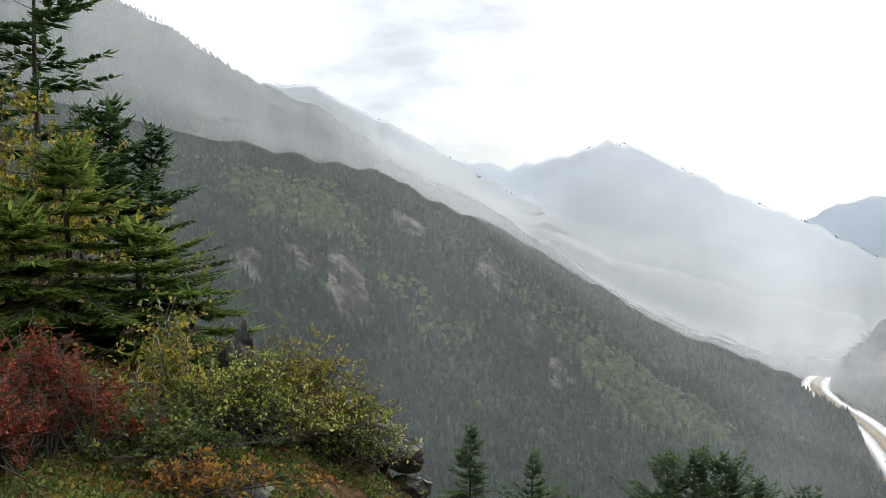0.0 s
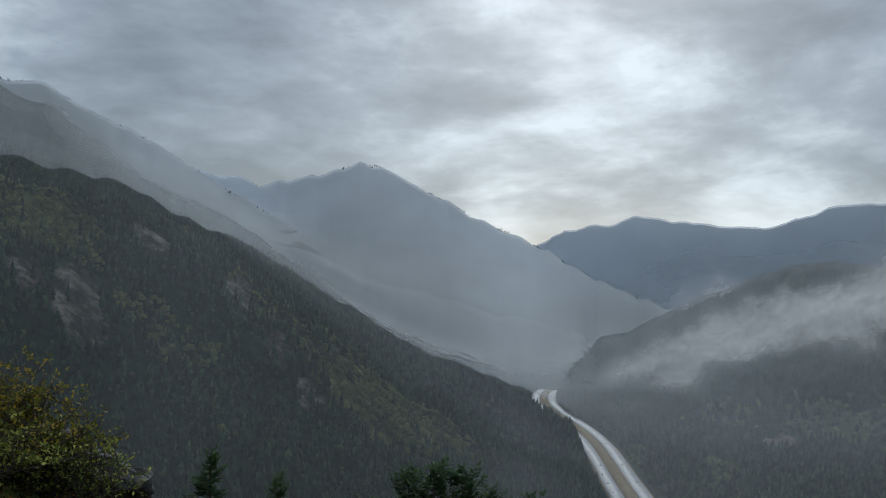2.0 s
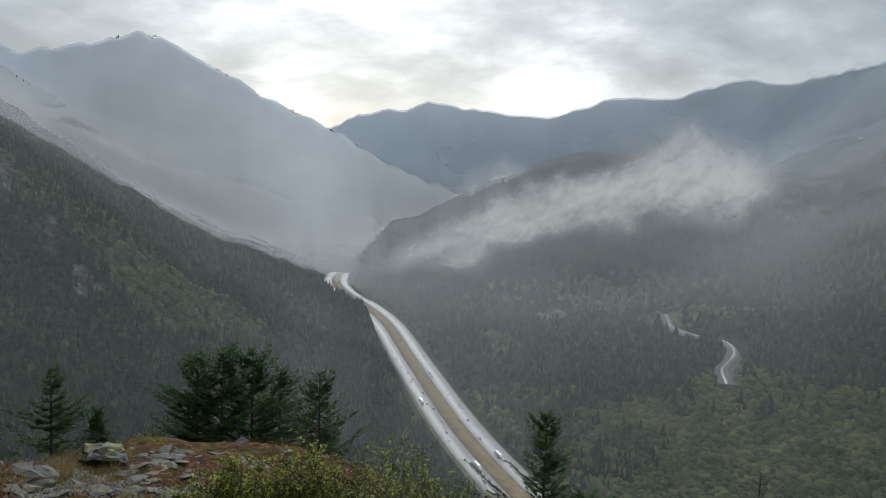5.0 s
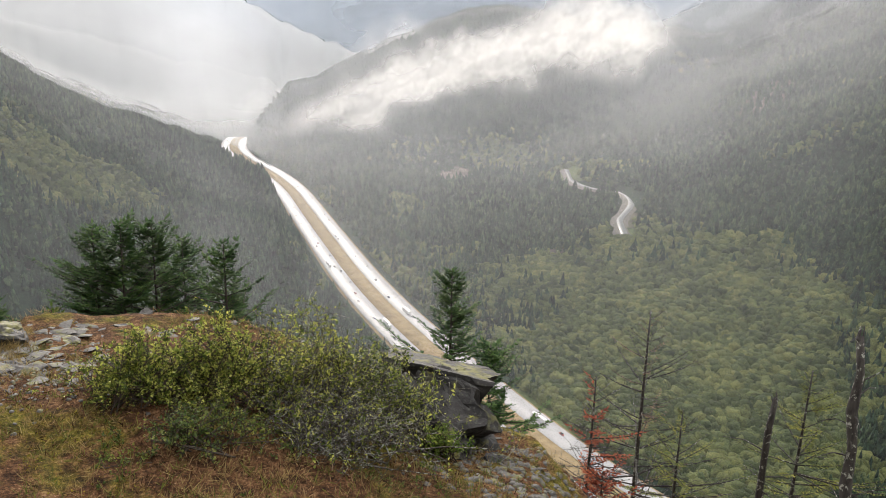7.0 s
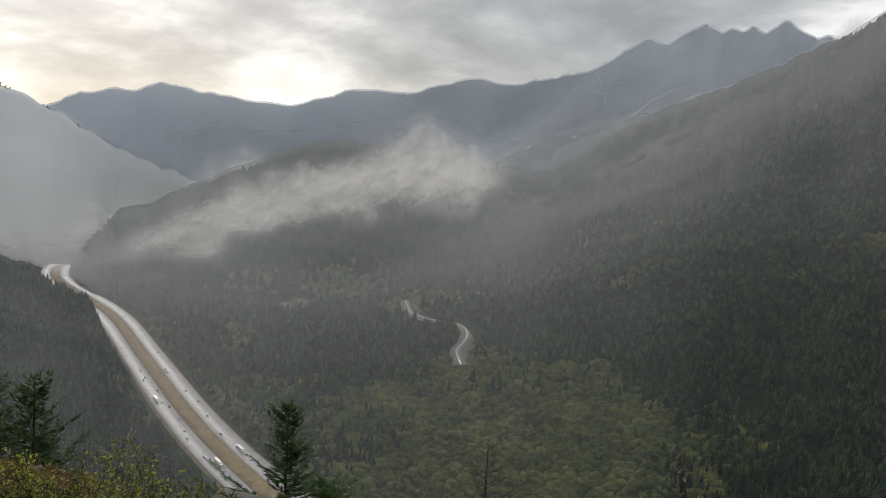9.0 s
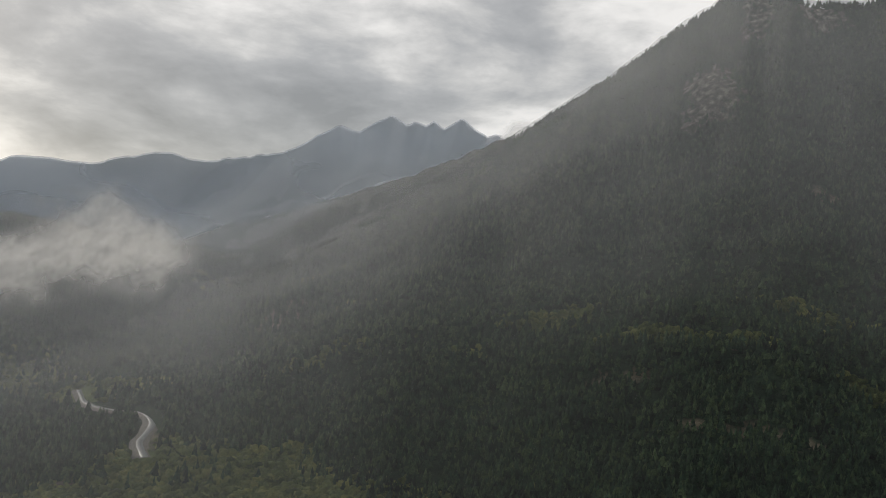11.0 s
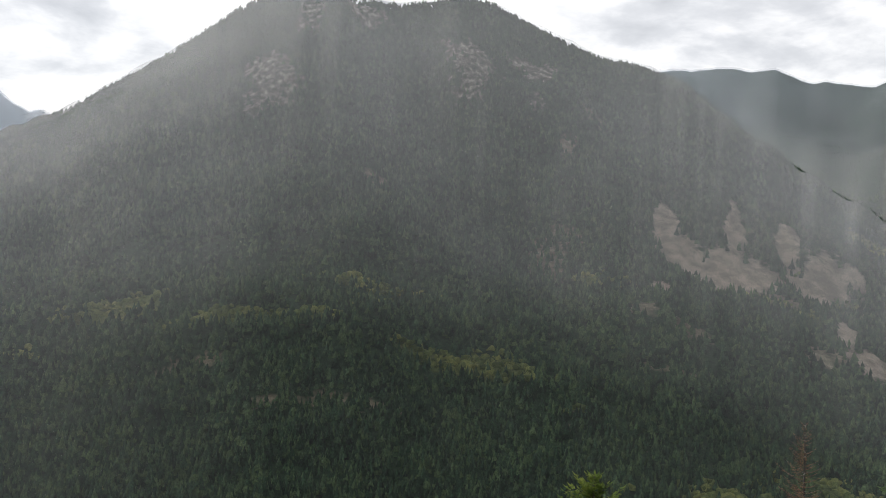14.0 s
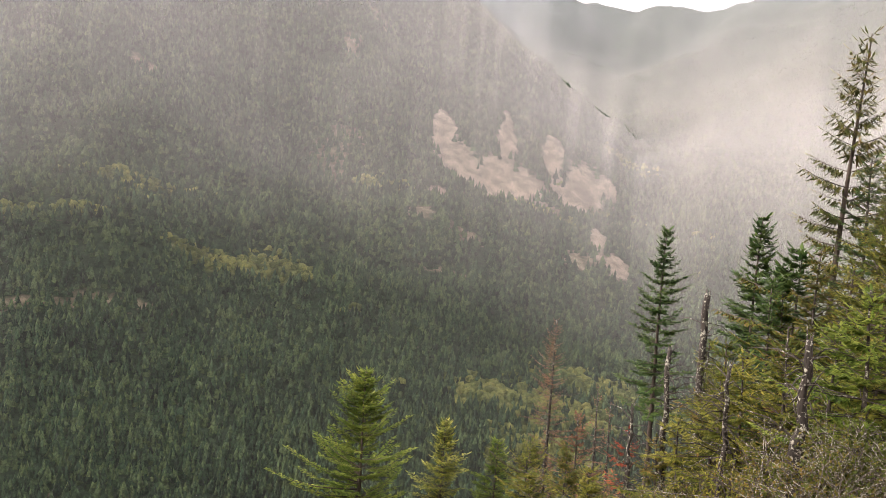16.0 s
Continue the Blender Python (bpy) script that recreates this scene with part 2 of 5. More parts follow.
M_MOSS = leafy("moss", (0.04, 0.04, 0.008), (0.14, 0.125, 0.02), (0.32, 0.26, 0.04), 0.2, 0.8, 3.0, 0.4)
M_BARK = bark("conifer_bark", (0.018, 0.014, 0.011), (0.085, 0.07, 0.058))
M_DEADBARK = bark("dead_lichened_bark", (0.014, 0.012, 0.011), (0.065, 0.058, 0.05), 0.12)
M_SNAG = bark("blackened_lichened_bark", (0.010, 0.009, 0.008), (0.05, 0.045, 0.04), 0.27)
M_TWIG = bark("grey_twigs", (0.02, 0.016, 0.013), (0.12, 0.105, 0.09), 0.35)
M_DARKTWIG = bark("dark_twigs", (0.022, 0.016, 0.012), (0.09, 0.07, 0.052))
M_ROCK = rocky("dark_wet_rock", (0.007, 0.0068, 0.007), (0.045, 0.042, 0.039), 0.9, 0.6, 1.0, (0.075, 0.075, 0.066))
M_STONE = rocky("pale_loose_stone", (0.024, 0.022, 0.020), (0.115, 0.107, 0.098), 0.7, 0.65, 2.0)

# ---- the land ----
FLOOR = -280.0


def lattice(ix, iy, seed):
    h = (ix * 374761393 + iy * 668265263 + seed * 974711) & 0xFFFFFFFF
    h = ((h ^ (h >> 13)) * 1274126177) & 0xFFFFFFFF
    return ((h ^ (h >> 16)) & 0xFFFF) / 65535.0


def fbm(x, y, size, octaves=5, seed=0, gain=0.5):
    """Smooth value noise over the plan, -1 to 1, its broadest waves size metres long."""
    total, amp, norm = np.zeros_like(x, dtype=float), 1.0, 0.0
    for o in range(octaves):
        u, v = x / size * 2 ** o + 17.3 * o, y / size * 2 ** o - 9.1 * o
        iu, iv = np.floor(u).astype(np.int64), np.floor(v).astype(np.int64)
        fu, fv = u - iu, v - iv
        fu, fv = fu * fu * (3 - 2 * fu), fv * fv * (3 - 2 * fv)
        s = seed + o * 31
        a, b = lattice(iu, iv, s), lattice(iu + 1, iv, s)
        c, d = lattice(iu, iv + 1, s), lattice(iu + 1, iv + 1, s)
        total += amp * (((a * (1 - fu) + b * fu) * (1 - fv) + (c * (1 - fu) + d * fu) * fv) * 2 - 1)
        norm += amp
        amp *= gain
    return total / norm


def at(az, el, dist):
    """A place by bearing (degrees, left of the y axis), height angle and plan distance from the viewpoint."""
    a = radians(az)
    return (-math.sin(a) * dist, math.cos(a) * dist, math.tan(radians(el)) * dist)


# crest lines: bearing, height angle, distance; then the steepness of the flanks at the crest and how they ease off below
RIDGES = {
    "far_range": ([(-18, -1.5, 4500), (-23.5, 1.7, 4650), (-25.6, 3.1, 4700), (-29, 3.3, 4700), (-30.5, 4.0, 4700), (-34.7, 3.3, 4700), (-39.2, 3.2, 4700),
                   (-43.8, 4.6, 4650), (-47.7, 4.8, 4650), (-52, 5.8, 4600), (-55.2, 5.7, 4600), (-59.8, 6.7, 4500), (-61.6, 8.0, 4450), (-63.3, 9.05, 4400), (-64.8, 8.6, 4400),
                   (-65.3, 9.1, 4400), (-65.7, 8.9, 4400), (-66.9, 10.3, 4400), (-68.0, 9.6, 4400), (-68.6, 9.95, 4400), (-69.4, 9.5, 4400), (-69.9, 9.85, 4400), (-70.6, 9.4, 4400), (-71.9, 10.45, 4400), (-72.7, 9.8, 4400),
                   (-73.3, 8.9, 4400), (-74.4, 9.5, 4400), (-76, 8.9, 4400), (-80, 8, 4400)], 1.0, 2.0),
    "far_left": ([(40, 20, 2500), (29.3, 18.1, 2450), (22.6, 16.0, 2400), (19.6, 14.9, 2350), (16.3, 13.1, 2300), (14.4, 11.6, 2300), (11, 9.4, 2250), (7.8, 7.7, 2250),
                  (4.7, 5.6, 2250), (1.4, 3.6, 2200), (-4.2, 0.4, 2200), (-10.1, -3.6, 2150), (-14, -6.5, 2100)], 0.72, 1.3),
    "left_back": ([(20, 11.5, 3500), (13.9, 11.4, 3400), (9.4, 11.2, 3300), (5.9, 9.5, 3300), (3.1, 8.2, 3200), (-0.2, 6.3, 3200), (-4.2, 4.0, 3100), (-8.1, 1.6, 3000),
                   (-13.9, -2.0, 2900), (-18, -4.5, 2800)], 0.72, 1.3),
    "pyramid": ([(4, 6.5, 4100), (-0.8, 6.3, 4000), (-4.2, 5.8, 3900), (-7.4, 6.2, 3800), (-9.7, 7.1, 3700), (-11.1, 7.55, 3650), (-12.4, 7.2, 3600), (-15.8, 5.6, 3550),
                 (-19.5, 3.6, 3450), (-23.4, 1.7, 3350), (-27.8, -0.4, 3200), (-31.8, -2.2, 3050), (-34.2, -3.3, 2950), (-37, -5, 2850)], 0.70, 1.35),
    "middle_hill": ([(-33.0, -6.3, 1950), (-34.2, -4.3, 1980), (-36.7, -1.8, 2000), (-38.6, -0.5, 2050), (-41.3, 0.3, 2100), (-45, 0.2, 2150), (-50, -0.6, 2200), (-58, -1.0, 2300)], 0.62, 1.3),
    "right_shoulder": ([(-52, -0.5, 3300), (-56.3, 1.4, 3300), (-60.2, 2.7, 3300), (-65.6, 5.0, 3300), (-70, 6.2, 3300)], 0.65, 1.4),
    "great_peak": ([(-55, -2.5, 2300), (-59.2, 0.1, 2350), (-62.1, 2.4, 2400), (-65.3, 4.2, 2450), (-68.8, 5.7, 2500), (-72.3, 7.5, 2550), (-76, 9.4, 2600), (-80.6, 12.7, 2600),
                    (-83.7, 14.9, 2580), (-86.4, 17.2, 2540), (-88.4, 18.2, 2520), (-90.0, 19.4, 2510), (-91.0, 20.45, 2500), (-91.9, 20.45, 2500), (-93.5, 18.95, 2500), (-95.0, 18.5, 2500), (-97.8, 18.3, 2500), (-100.2, 18.6, 2500), (-102.1, 18.95, 2500),
                    (-104.5, 18.55, 2500), (-107.5, 17.1, 2480), (-111.1, 15.3, 2465), (-115.8, 13.9, 2445), (-118.1, 12.9, 2420), (-120.8, 10.6, 2380), (-123.8, 8.1, 2330), (-127.4, 5.5, 2280),
                    (-131.2, 3.2, 2200), (-135.1, 0.8, 2100), (-138.2, -1.3, 2000), (-143, -4.5, 1900)], 1.10, 1.75),
    "right_range": ([(-108, 13.5, 4500), (-116.2, 14.2, 4450), (-123.6, 13.9, 4400), (-126.1, 13.0, 4400), (-129.4, 12.4, 4350), (-130.7, 12.9, 4350), (-134, 12.8, 4300), (-136.8, 13.3, 4300),
                     (-140.6, 15.2, 4300), (-150, 17, 4300), (-165, 17, 4300)], 0.66, 1.4),
    "cliff_spur": ([(42, 9.25, 760), (30, 8.25, 740), (19.3, 6.65, 740), (15.6, 5.95, 745), (11.8, 5.35, 760), (7.8, 4.45, 780), (4.7, 3.85, 800), (1.4, 1.95, 820), (-1.4, 0.75, 840), (-2.6, -0.45, 850),
                    (-3.8, -3.05, 850), (-6.2, -6.7, 840), (-8.5, -11.3, 820)], 0.95, 1.35),
    "wooded_spur": ([(8, 2.75, 1300), (-1.8, 1, 1280), (-6.2, -1.55, 1270), (-10.3, -4.15, 1250), (-14.6, -6.45, 1230), (-19.0, -8.1, 1210), (-23.4, -9.8, 1160), (-25.5, -10.8, 1125), (-26.7, -11.4, 1090),
                     (-27.6, -12.8, 1045), (-28.4, -14.9, 985), (-30.1, -17.9, 880)], 0.72, 1.3),
}
# the viewpoint's own hillside: bearing, height 6 m out, height 11 m out, where it breaks off
LEDGE = np.array([(-180, -0.8, 0.3, 90, 0.4), (-160, -1.6, -1.5, 45, 0.5), (-142, -3.2, -4.2, 24, 0.6), (-125, -4.2, -6.5, 14, 0.7), (-110, -5.2, -8.5, 10, 0.8), (-70, -5.8, -10.5, 9, 1.1),
                  (-56, -5.4, -8.9, 9.5, 1.3), (-51, -5.0, -6.8, 10.8, 1.35), (-47, -4.7, -6.1, 11.6, 1.35), (-40, -4.5, -5.9, 12.2, 1.35), (-32, -4.3, -5.0, 12.2, 1.35), (-22, -4.1, -4.4, 12.6, 1.35), (-12, -4.0, -4.2, 12.6, 1.35),
                  (-5, -3.7, -4.1, 11.5, 1.35), (0, -2.9, -3.3, 8.8, 1.35), (5, -2.2, -2.5, 9.2, 1.35), (12, -1.8, -1.6, 9.8, 1.2), (20, -1.65, -1.2, 11.5, 0.8), (30, -1.5, -0.8, 18, 0.4),
                  (60, -1.0, 0.8, 60, 0.2), (100, -0.8, 1.0, 120, 0.2), (180, -0.8, 0.3, 90, 0.4)])


def own_hill(x, y):
    r, az = np.hypot(x, y), np.degrees(np.arctan2(-x, y))
    h6, h11, edge, fall = (np.interp(az, LEDGE[:, 0], LEDGE[:, i]) for i in (1, 2, 3, 4))
    rr = np.minimum(r, edge)
    inner = np.where(r < 6, -1.6 + (h6 + 1.6) * np.clip((r - 1.6) / 4.4, 0, 1) ** 1.3, h6 + (h11 - h6) * (rr - 6) / 5)
    over = np.maximum(r - edge, 0)
    drop = np.minimum(over, 12) * fall + np.maximum(over - 12, 0) * np.minimum(fall, 0.72)
    lump = (fbm(x, y, 3.0, 6, 3) * 0.24 + fbm(x, y, 0.55, 4, 4) * 0.07) * np.clip(r / 6, 0.2, 1) + fbm(x, y, 40, 4, 5) * np.clip(over / 10, 0, 5)
    return inner - drop + lump


def road_line(pts, n=120):
    """A smooth line through the plan points."""
    p = np.array(pts, dtype=float)
    t = np.concatenate([[0], np.cumsum(np.hypot(*np.diff(p, axis=0).T))])
    tt = np.linspace(0, t[-1], n)
    q = np.stack([np.interp(tt, t, p[:, i]) for i in (0, 1)], 1)
    for _ in range(6):
        q[1:-1] = (q[:-2] + 2 * q[1:-1] + q[2:]) / 4
    return q


ROAD = road_line([(345, 120), (352, 300), (382, 420), (413, 560), (450, 690), (512, 860), (566, 1010), (632, 1180), (664, 1320), (685, 1480), (722, 1620), (790, 1735), (900, 1830), (1050, 1990), (1200, 2260), (1440, 2580)], 64)


def road_offset(x, y):
    """Distance from the middle of the road, in plan."""
    best = np.full_like(x, 1e9)
    for p, q in zip(ROAD[:-1], ROAD[1:]):
        d = q - p
        s = np.clip(((x - p[0]) * d[0] + (y - p[1]) * d[1]) / (d @ d), 0, 1)
        best = np.minimum(best, np.hypot(x - p[0] - s * d[0], y - p[1] - s * d[1]))
    return best


RIVER = [(1060, 960), (985, 880), (968, 815), (973, 765), (930, 709), (860, 678), (812, 628)]


def height(x, y):
    """The one sheet of ground."""
    r = np.hypot(x, y)
    wob = fbm(x, y, 520, 6, 11)
    crag = fbm(x, y, 130, 5, 23)
    z = FLOOR + np.maximum(r - 1700, 0) * 0.018 + fbm(x, y, 300, 4, 7) * 5 * np.clip((r - 500) / 500, 0, 1)
    floor = z.copy()
    for line, steep, ease in RIDGES.values():
        pts = np.array([at(*p) for p in line])
        best = np.full_like(x, -1e9)
        teeth = fbm(x, y, 150, 4, 51) * np.hypot(pts[0][0], pts[0][1]) * 0.005
        if pts[0][1] > 4200:
            teeth = teeth * 0.6 + (0.25 - np.abs(fbm(x, y, 330, 4, 52))) * np.interp(x, [3300, 3900], [40, 60])
        for p, q in zip(pts[:-1], pts[1:]):
            d = q[:2] - p[:2]
            s = np.clip(((x - p[0]) * d[0] + (y - p[1]) * d[1]) / (d @ d), 0, 1)
            dist = np.hypot(x - p[0] - s * d[0], y - p[1] - s * d[1])
            crest = p[2] + s * (q[2] - p[2]) + teeth
            dist = np.maximum(dist + np.minimum(dist, 420) * 0.34 * wob + np.minimum(dist, 140) * 0.28 * crag, 0)
            rise = np.maximum(crest - floor, 1.0)
            u = dist * steep / rise
            best = np.maximum(best, floor + rise * np.clip(1 - u / ease, 0, 1) ** ease - np.maximum(u - ease, 0) * 30)
        z = np.maximum(z, best)
    bed = np.clip((road_offset(x, y) - 38) / np.where(x * 0.36 < y * 0.2, 26, 50), 0, 1)
    z = np.minimum(z, floor + np.maximum(z - floor, 0) * bed)
    own = own_hill(x, y)
    return np.maximum(z, own)


def ground_at(az, el, reach=4900):
    """Where a line of sight at this bearing and height angle meets the ground."""
    r = np.geomspace(60, reach, 1500)
    a = radians(az)
    x, y = -np.sin(a) * r, np.cos(a) * r
    hit = np.nonzero(height(x, y) > np.tan(radians(el)) * r)[0]
    i = hit[0] if len(hit) else len(r) - 1
    return np.array((x[i], y[i], height(x[i:i + 1], y[i:i + 1])[0]))


# bare and bright places on the slopes: kind, bearing, height angle, half-widths across and along the slope in metres
PATCHES = [
    ("rock", 10.6, -0.6, 18, 34), ("rock", 7.3, -3.0, 20, 44), ("rock", -1.7, 0.6, 20, 40), ("rock", -5.6, -6.0, 20, 44), ("rock", -7.6, -8.8, 18, 36), ("rock", 3, 1.5, 14, 20), ("rock", -3.0, -2.0, 16, 40),
    ("rock", 14, -1, 22, 30), ("meadow", 12, 3.5, 55, 60), ("meadow", -12, -9.5, 60, 40), ("meadow", -17, -11.5, 50, 40),
    ("rock", -91.3, 17.6, 70, 150), ("rock", -88.7, 12.8, 75, 110), ("rock", -95.2, 17.4, 100, 60), ("rock", -102.6, 15.4, 75, 120), ("rock", -106.8, 14.5, 85, 75), ("rock", -103.0, 12.9, 45, 70), ("rock", -107.5, 12.0, 60, 40),
    ("soil", -110.1, 9.0, 28, 40), ("soil", -112.0, 11.0, 60, 25), ("soil", -101.0, 8.0, 50, 22), ("soil", -110.4, 2.9, 60, 28), ("soil", -109.3, 0.2, 50, 80), ("soil", -97, 6.2, 40, 18),
    ("quarry", -116.9, 3.4, 26, 90), ("quarry", -117.6, 2.4, 36, 50), ("quarry", -118.4, 1.3, 36, 60), ("quarry", -121.3, 3.0, 24, 120), ("quarry", -122.3, 0.8, 115, 75), ("quarry", -124.8, 2.2, 32, 110), ("quarry", -126.6, 1.0, 70, 75), ("quarry", -128.4, 0.6, 30, 40), ("quarry", -121.5, -0.3, 90, 40), ("quarry", -125.5, -0.4, 60, 40), ("quarry", -116.8, -0.6, 26, 14), ("quarry", -128.2, -3.2, 22, 80), ("quarry", -129.6, -4.7, 24, 60),
    ("soil", -118.6, -0.8, 45, 25), ("soil", -124.5, -1.2, 60, 30), ("soil", -127.0, -4.2, 35, 90), ("soil", -118.6, -3.4, 35, 35), ("soil", -117.2, -6.0, 40, 20), ("soil", -115.5, -1.8, 30, 40),
    ("soil", -84, -6.8, 60, 14), ("soil", -96.5, -9.4, 70, 10), ("soil", -90, -9.2, 50, 10), ("soil", -60, -4.5, 50, 40), ("soil", -58, -7.3, 60, 14),
    ("meadow", -80, -3.4, 90, 28), ("meadow", -88, -3.6, 110, 20), ("meadow", -96, -1.2, 90, 18), ("meadow", -104, -7.0, 110, 22), ("meadow", -127, -0.6, 90, 22),
    ("meadow", -124.5, -1.6, 90, 22), ("meadow", -63, -1.8, 90, 40), ("meadow", -112, -0.2, 70, 25), ("meadow", -44, -9.3, 110, 70), ("meadow", -36.5, -9.3, 70, 60), ("meadow", -49, -10.0, 90, 70), ("meadow", -130, 2.0, 70, 30),
    ("meadow", -50, -18, 110, 130), ("meadow", -52, -22, 80, 60), ("meadow", -58, -23, 90, 60), ("meadow", -54, -27, 70, 40), ("meadow", -61, -27, 80, 40), ("meadow", -66, -24, 60, 40), ("meadow", -48, -27, 60, 40), ("meadow", -58, -17.5, 120, 110), ("meadow", -64, -19, 100, 90), ("meadow", -45, -18.5, 50, 110), ("meadow", -53, -14.5, 70, 80), ("meadow", -36, -13.0, 30, 120), ("meadow", -46, -23, 80, 50), ("meadow", -124, -15, 120, 50), ("meadow", -131, -14, 100, 60),
    ("quarry", -39.9, -10.8, 34, 55), ("meadow", -43.5, -9.8, 90, 60), ("meadow", -60, -15.2, 70, 60), ("soil", -52.6, -13.4, 30, 70), ("soil", -47.5, -16.0, 14, 30),
]
MASKS = None


def masks(x, y):
    global MASKS
    if MASKS is None:
        MASKS = [(kind, ground_at(az, el), az, w, d) for kind, az, el, w, d in PATCHES]
    out = {k: np.zeros_like(x) for k in ("rock", "soil", "meadow", "quarry")}
    ragged = fbm(x, y, 70, 5, 41) * 0.85
    for kind, c, az, w, d in MASKS:
        a = math.atan2(-c[0], c[1])
        dx, dy = x - c[0], y - c[1]
        across, along = dx * math.cos(a) + dy * math.sin(a), -dx * math.sin(a) + dy * math.cos(a)
        m = 1.25 - np.hypot(across / w, along / d) + ragged
        out[kind] = np.maximum(out[kind], np.clip(m * 1.5, 0, 1))
    return out


def set_mask(me, name, values):
    a = me.attributes.new(name, "FLOAT", "POINT")
    a.data.foreach_set("value", np.ascontiguousarray(values, dtype=np.float32))


def mesh_from(name, verts, faces):
    """A mesh from number arrays; faces are all of one length."""
    verts, faces = np.asarray(verts, dtype=np.float32), np.asarray(faces, dtype=np.int32)
    me = bpy.data.meshes.new(name)
    n, k = faces.shape
    me.vertices.add(len(verts))
    me.vertices.foreach_set("co", verts.ravel())
    me.loops.add(n * k)
    me.loops.foreach_set("vertex_index", faces.ravel())
    me.polygons.add(n)
    me.polygons.foreach_set("loop_start", np.arange(n, dtype=np.int32) * k)
    me.polygons.foreach_set("loop_total", np.full(n, k, dtype=np.int32))
    me.update(calc_edges=True)
    return me


def thing(name, me, mat, label, category, group="", kind="", parent=None):
    ob = new(name, me)
    if mat:
        me.materials.clear()
        me.materials.append(mat)
    if parent:
        ob.parent = parent
        return tagged(ob, label)
    return tagged(ob, label, category, group, kind)


AZ = np.radians(np.concatenate([np.arange(33, -149, -0.27), np.arange(-149, -327, -3.0)]))
RAD = np.sort(np.concatenate([np.linspace(0.02, 4, 9, endpoint=False), np.arange(4, 14, 0.15), np.geomspace(14, 80, 40, endpoint=False), np.geomspace(80, 4960, 215), np.arange(2380, 2640, 22.0), np.arange(4320, 4760, 24.0)]))
GX, GY = -np.sin(AZ)[:, None] * RAD[None], np.cos(AZ)[:, None] * RAD[None]
GZ = height(GX.ravel(), GY.ravel()).reshape(GX.shape)


def build_ground_sheet():
    na, nr = GX.shape
    i, j = np.meshgrid(np.arange(na), np.arange(nr - 1), indexing="ij")
    i2 = (i + 1) % na
    faces = np.stack([i * nr + j, i * nr + j + 1, i2 * nr + j + 1, i2 * nr + j], -1).reshape(-1, 4)[:, ::-1]
    me = mesh_from("ground", np.stack([GX, GY, GZ], -1).reshape(-1, 3), faces)
    x, y = GX.ravel(), GY.ravel()
    for k, v in masks(x, y).items():
        set_mask(me, k, v)
    set_mask(me, "ledge", np.clip((28 - np.hypot(x, y)) / 8, 0, 1))
    me.polygons.foreach_set("use_smooth", np.ones(len(faces), dtype=bool))
    return thing("ground", me, M_GROUND, "steep forested mountain valley with a stony mossy ledge", "ground", kind="structure")


GROUND = build_ground_sheet()


ROAD = road_line(ROAD, 220)


def road_height():
    z = height(ROAD[:, 0], ROAD[:, 1])
    for _ in range(60):
        z[1:-1] = (z[:-2] + z[1:-1] + z[2:]) / 3
    return z + 2.4


ROADZ = road_height()


def strip(name, mat, lo, hi, lift, label, category, thick=1.2, edge=0.0):
    """A long band beside the road's middle line, from lo to hi metres across; one stretch is sunk to hide it from the
    viewpoint.
    """
    d = np.gradient(ROAD, axis=0)
    d /= np.hypot(*d.T)[:, None]
    right = np.stack([d[:, 1], -d[:, 0]], 1)
    sunk0, sunk1 = int(np.argmax(ROAD[:, 1] > 1745)), int(np.argmax(ROAD[:, 1] > 2060))
    rows = []
    sink = np.zeros(len(ROAD))
    sink[sunk0:sunk1] = -9.0
    for _ in range(4):
        sink[1:-1] = (sink[:-2] + sink[1:-1] + sink[2:]) / 3
    for off, dz in ((lo - edge, -thick), (lo, 0), (lo * 0.5 + hi * 0.5, 0.12), (hi, 0), (hi + edge, -thick)):
        p = ROAD + right * off
        rows.append(np.column_stack([p, ROADZ + lift + dz + sink]))
    n, v = len(ROAD), np.concatenate(rows)
    faces = [(r * n + i, r * n + i + 1, (r + 1) * n + i + 1, (r + 1) * n + i) for r in range(4) for i in range(n - 1)]
    return thing(name, mesh_from(name, v, np.array(faces)), mat, label, category, kind="structure")


def build_wet_road(k):
    p = position(k)
    n = k.noise(p, 0.08, 6.0, 0.6)
    c = k.ramp(n, [(0.3, (0.24, 0.24, 0.245)), (0.7, (0.34, 0.34, 0.34))])
    return principled(k, c, k.math("ADD", k.math("MULTIPLY", n, 0.2), 0.45), spec=0.4)


def build_median(k):
    n = k.noise(position(k), 0.12, 6.0, 0.65)
    return principled(k, k.ramp(n, [(0.3, (0.15, 0.105, 0.05)), (0.7, (0.27, 0.20, 0.10))]), 0.9)


M_ROAD = material("wet_road", build_wet_road)
M_MEDIAN = material("dry_grass_median", build_median)
strip("verge", M_MEDIAN, -27.5, 29, -1.2, "dry grass verge along the motorway", "verge", 8, 6)
strip("road", M_ROAD, -26, -9, 0.25, "wet pale carriageway with traffic in a valley", "road", 1.0, 0.5)
strip("road", M_ROAD, 9, 26, 0.25, "wet pale carriageway with traffic in a valley", "road", 1.0, 0.5)
strip("median", M_MEDIAN, -8.9, 8.9, 0.0, "tan dry grass strip between the carriageways", "median", 1.0, 0.0)

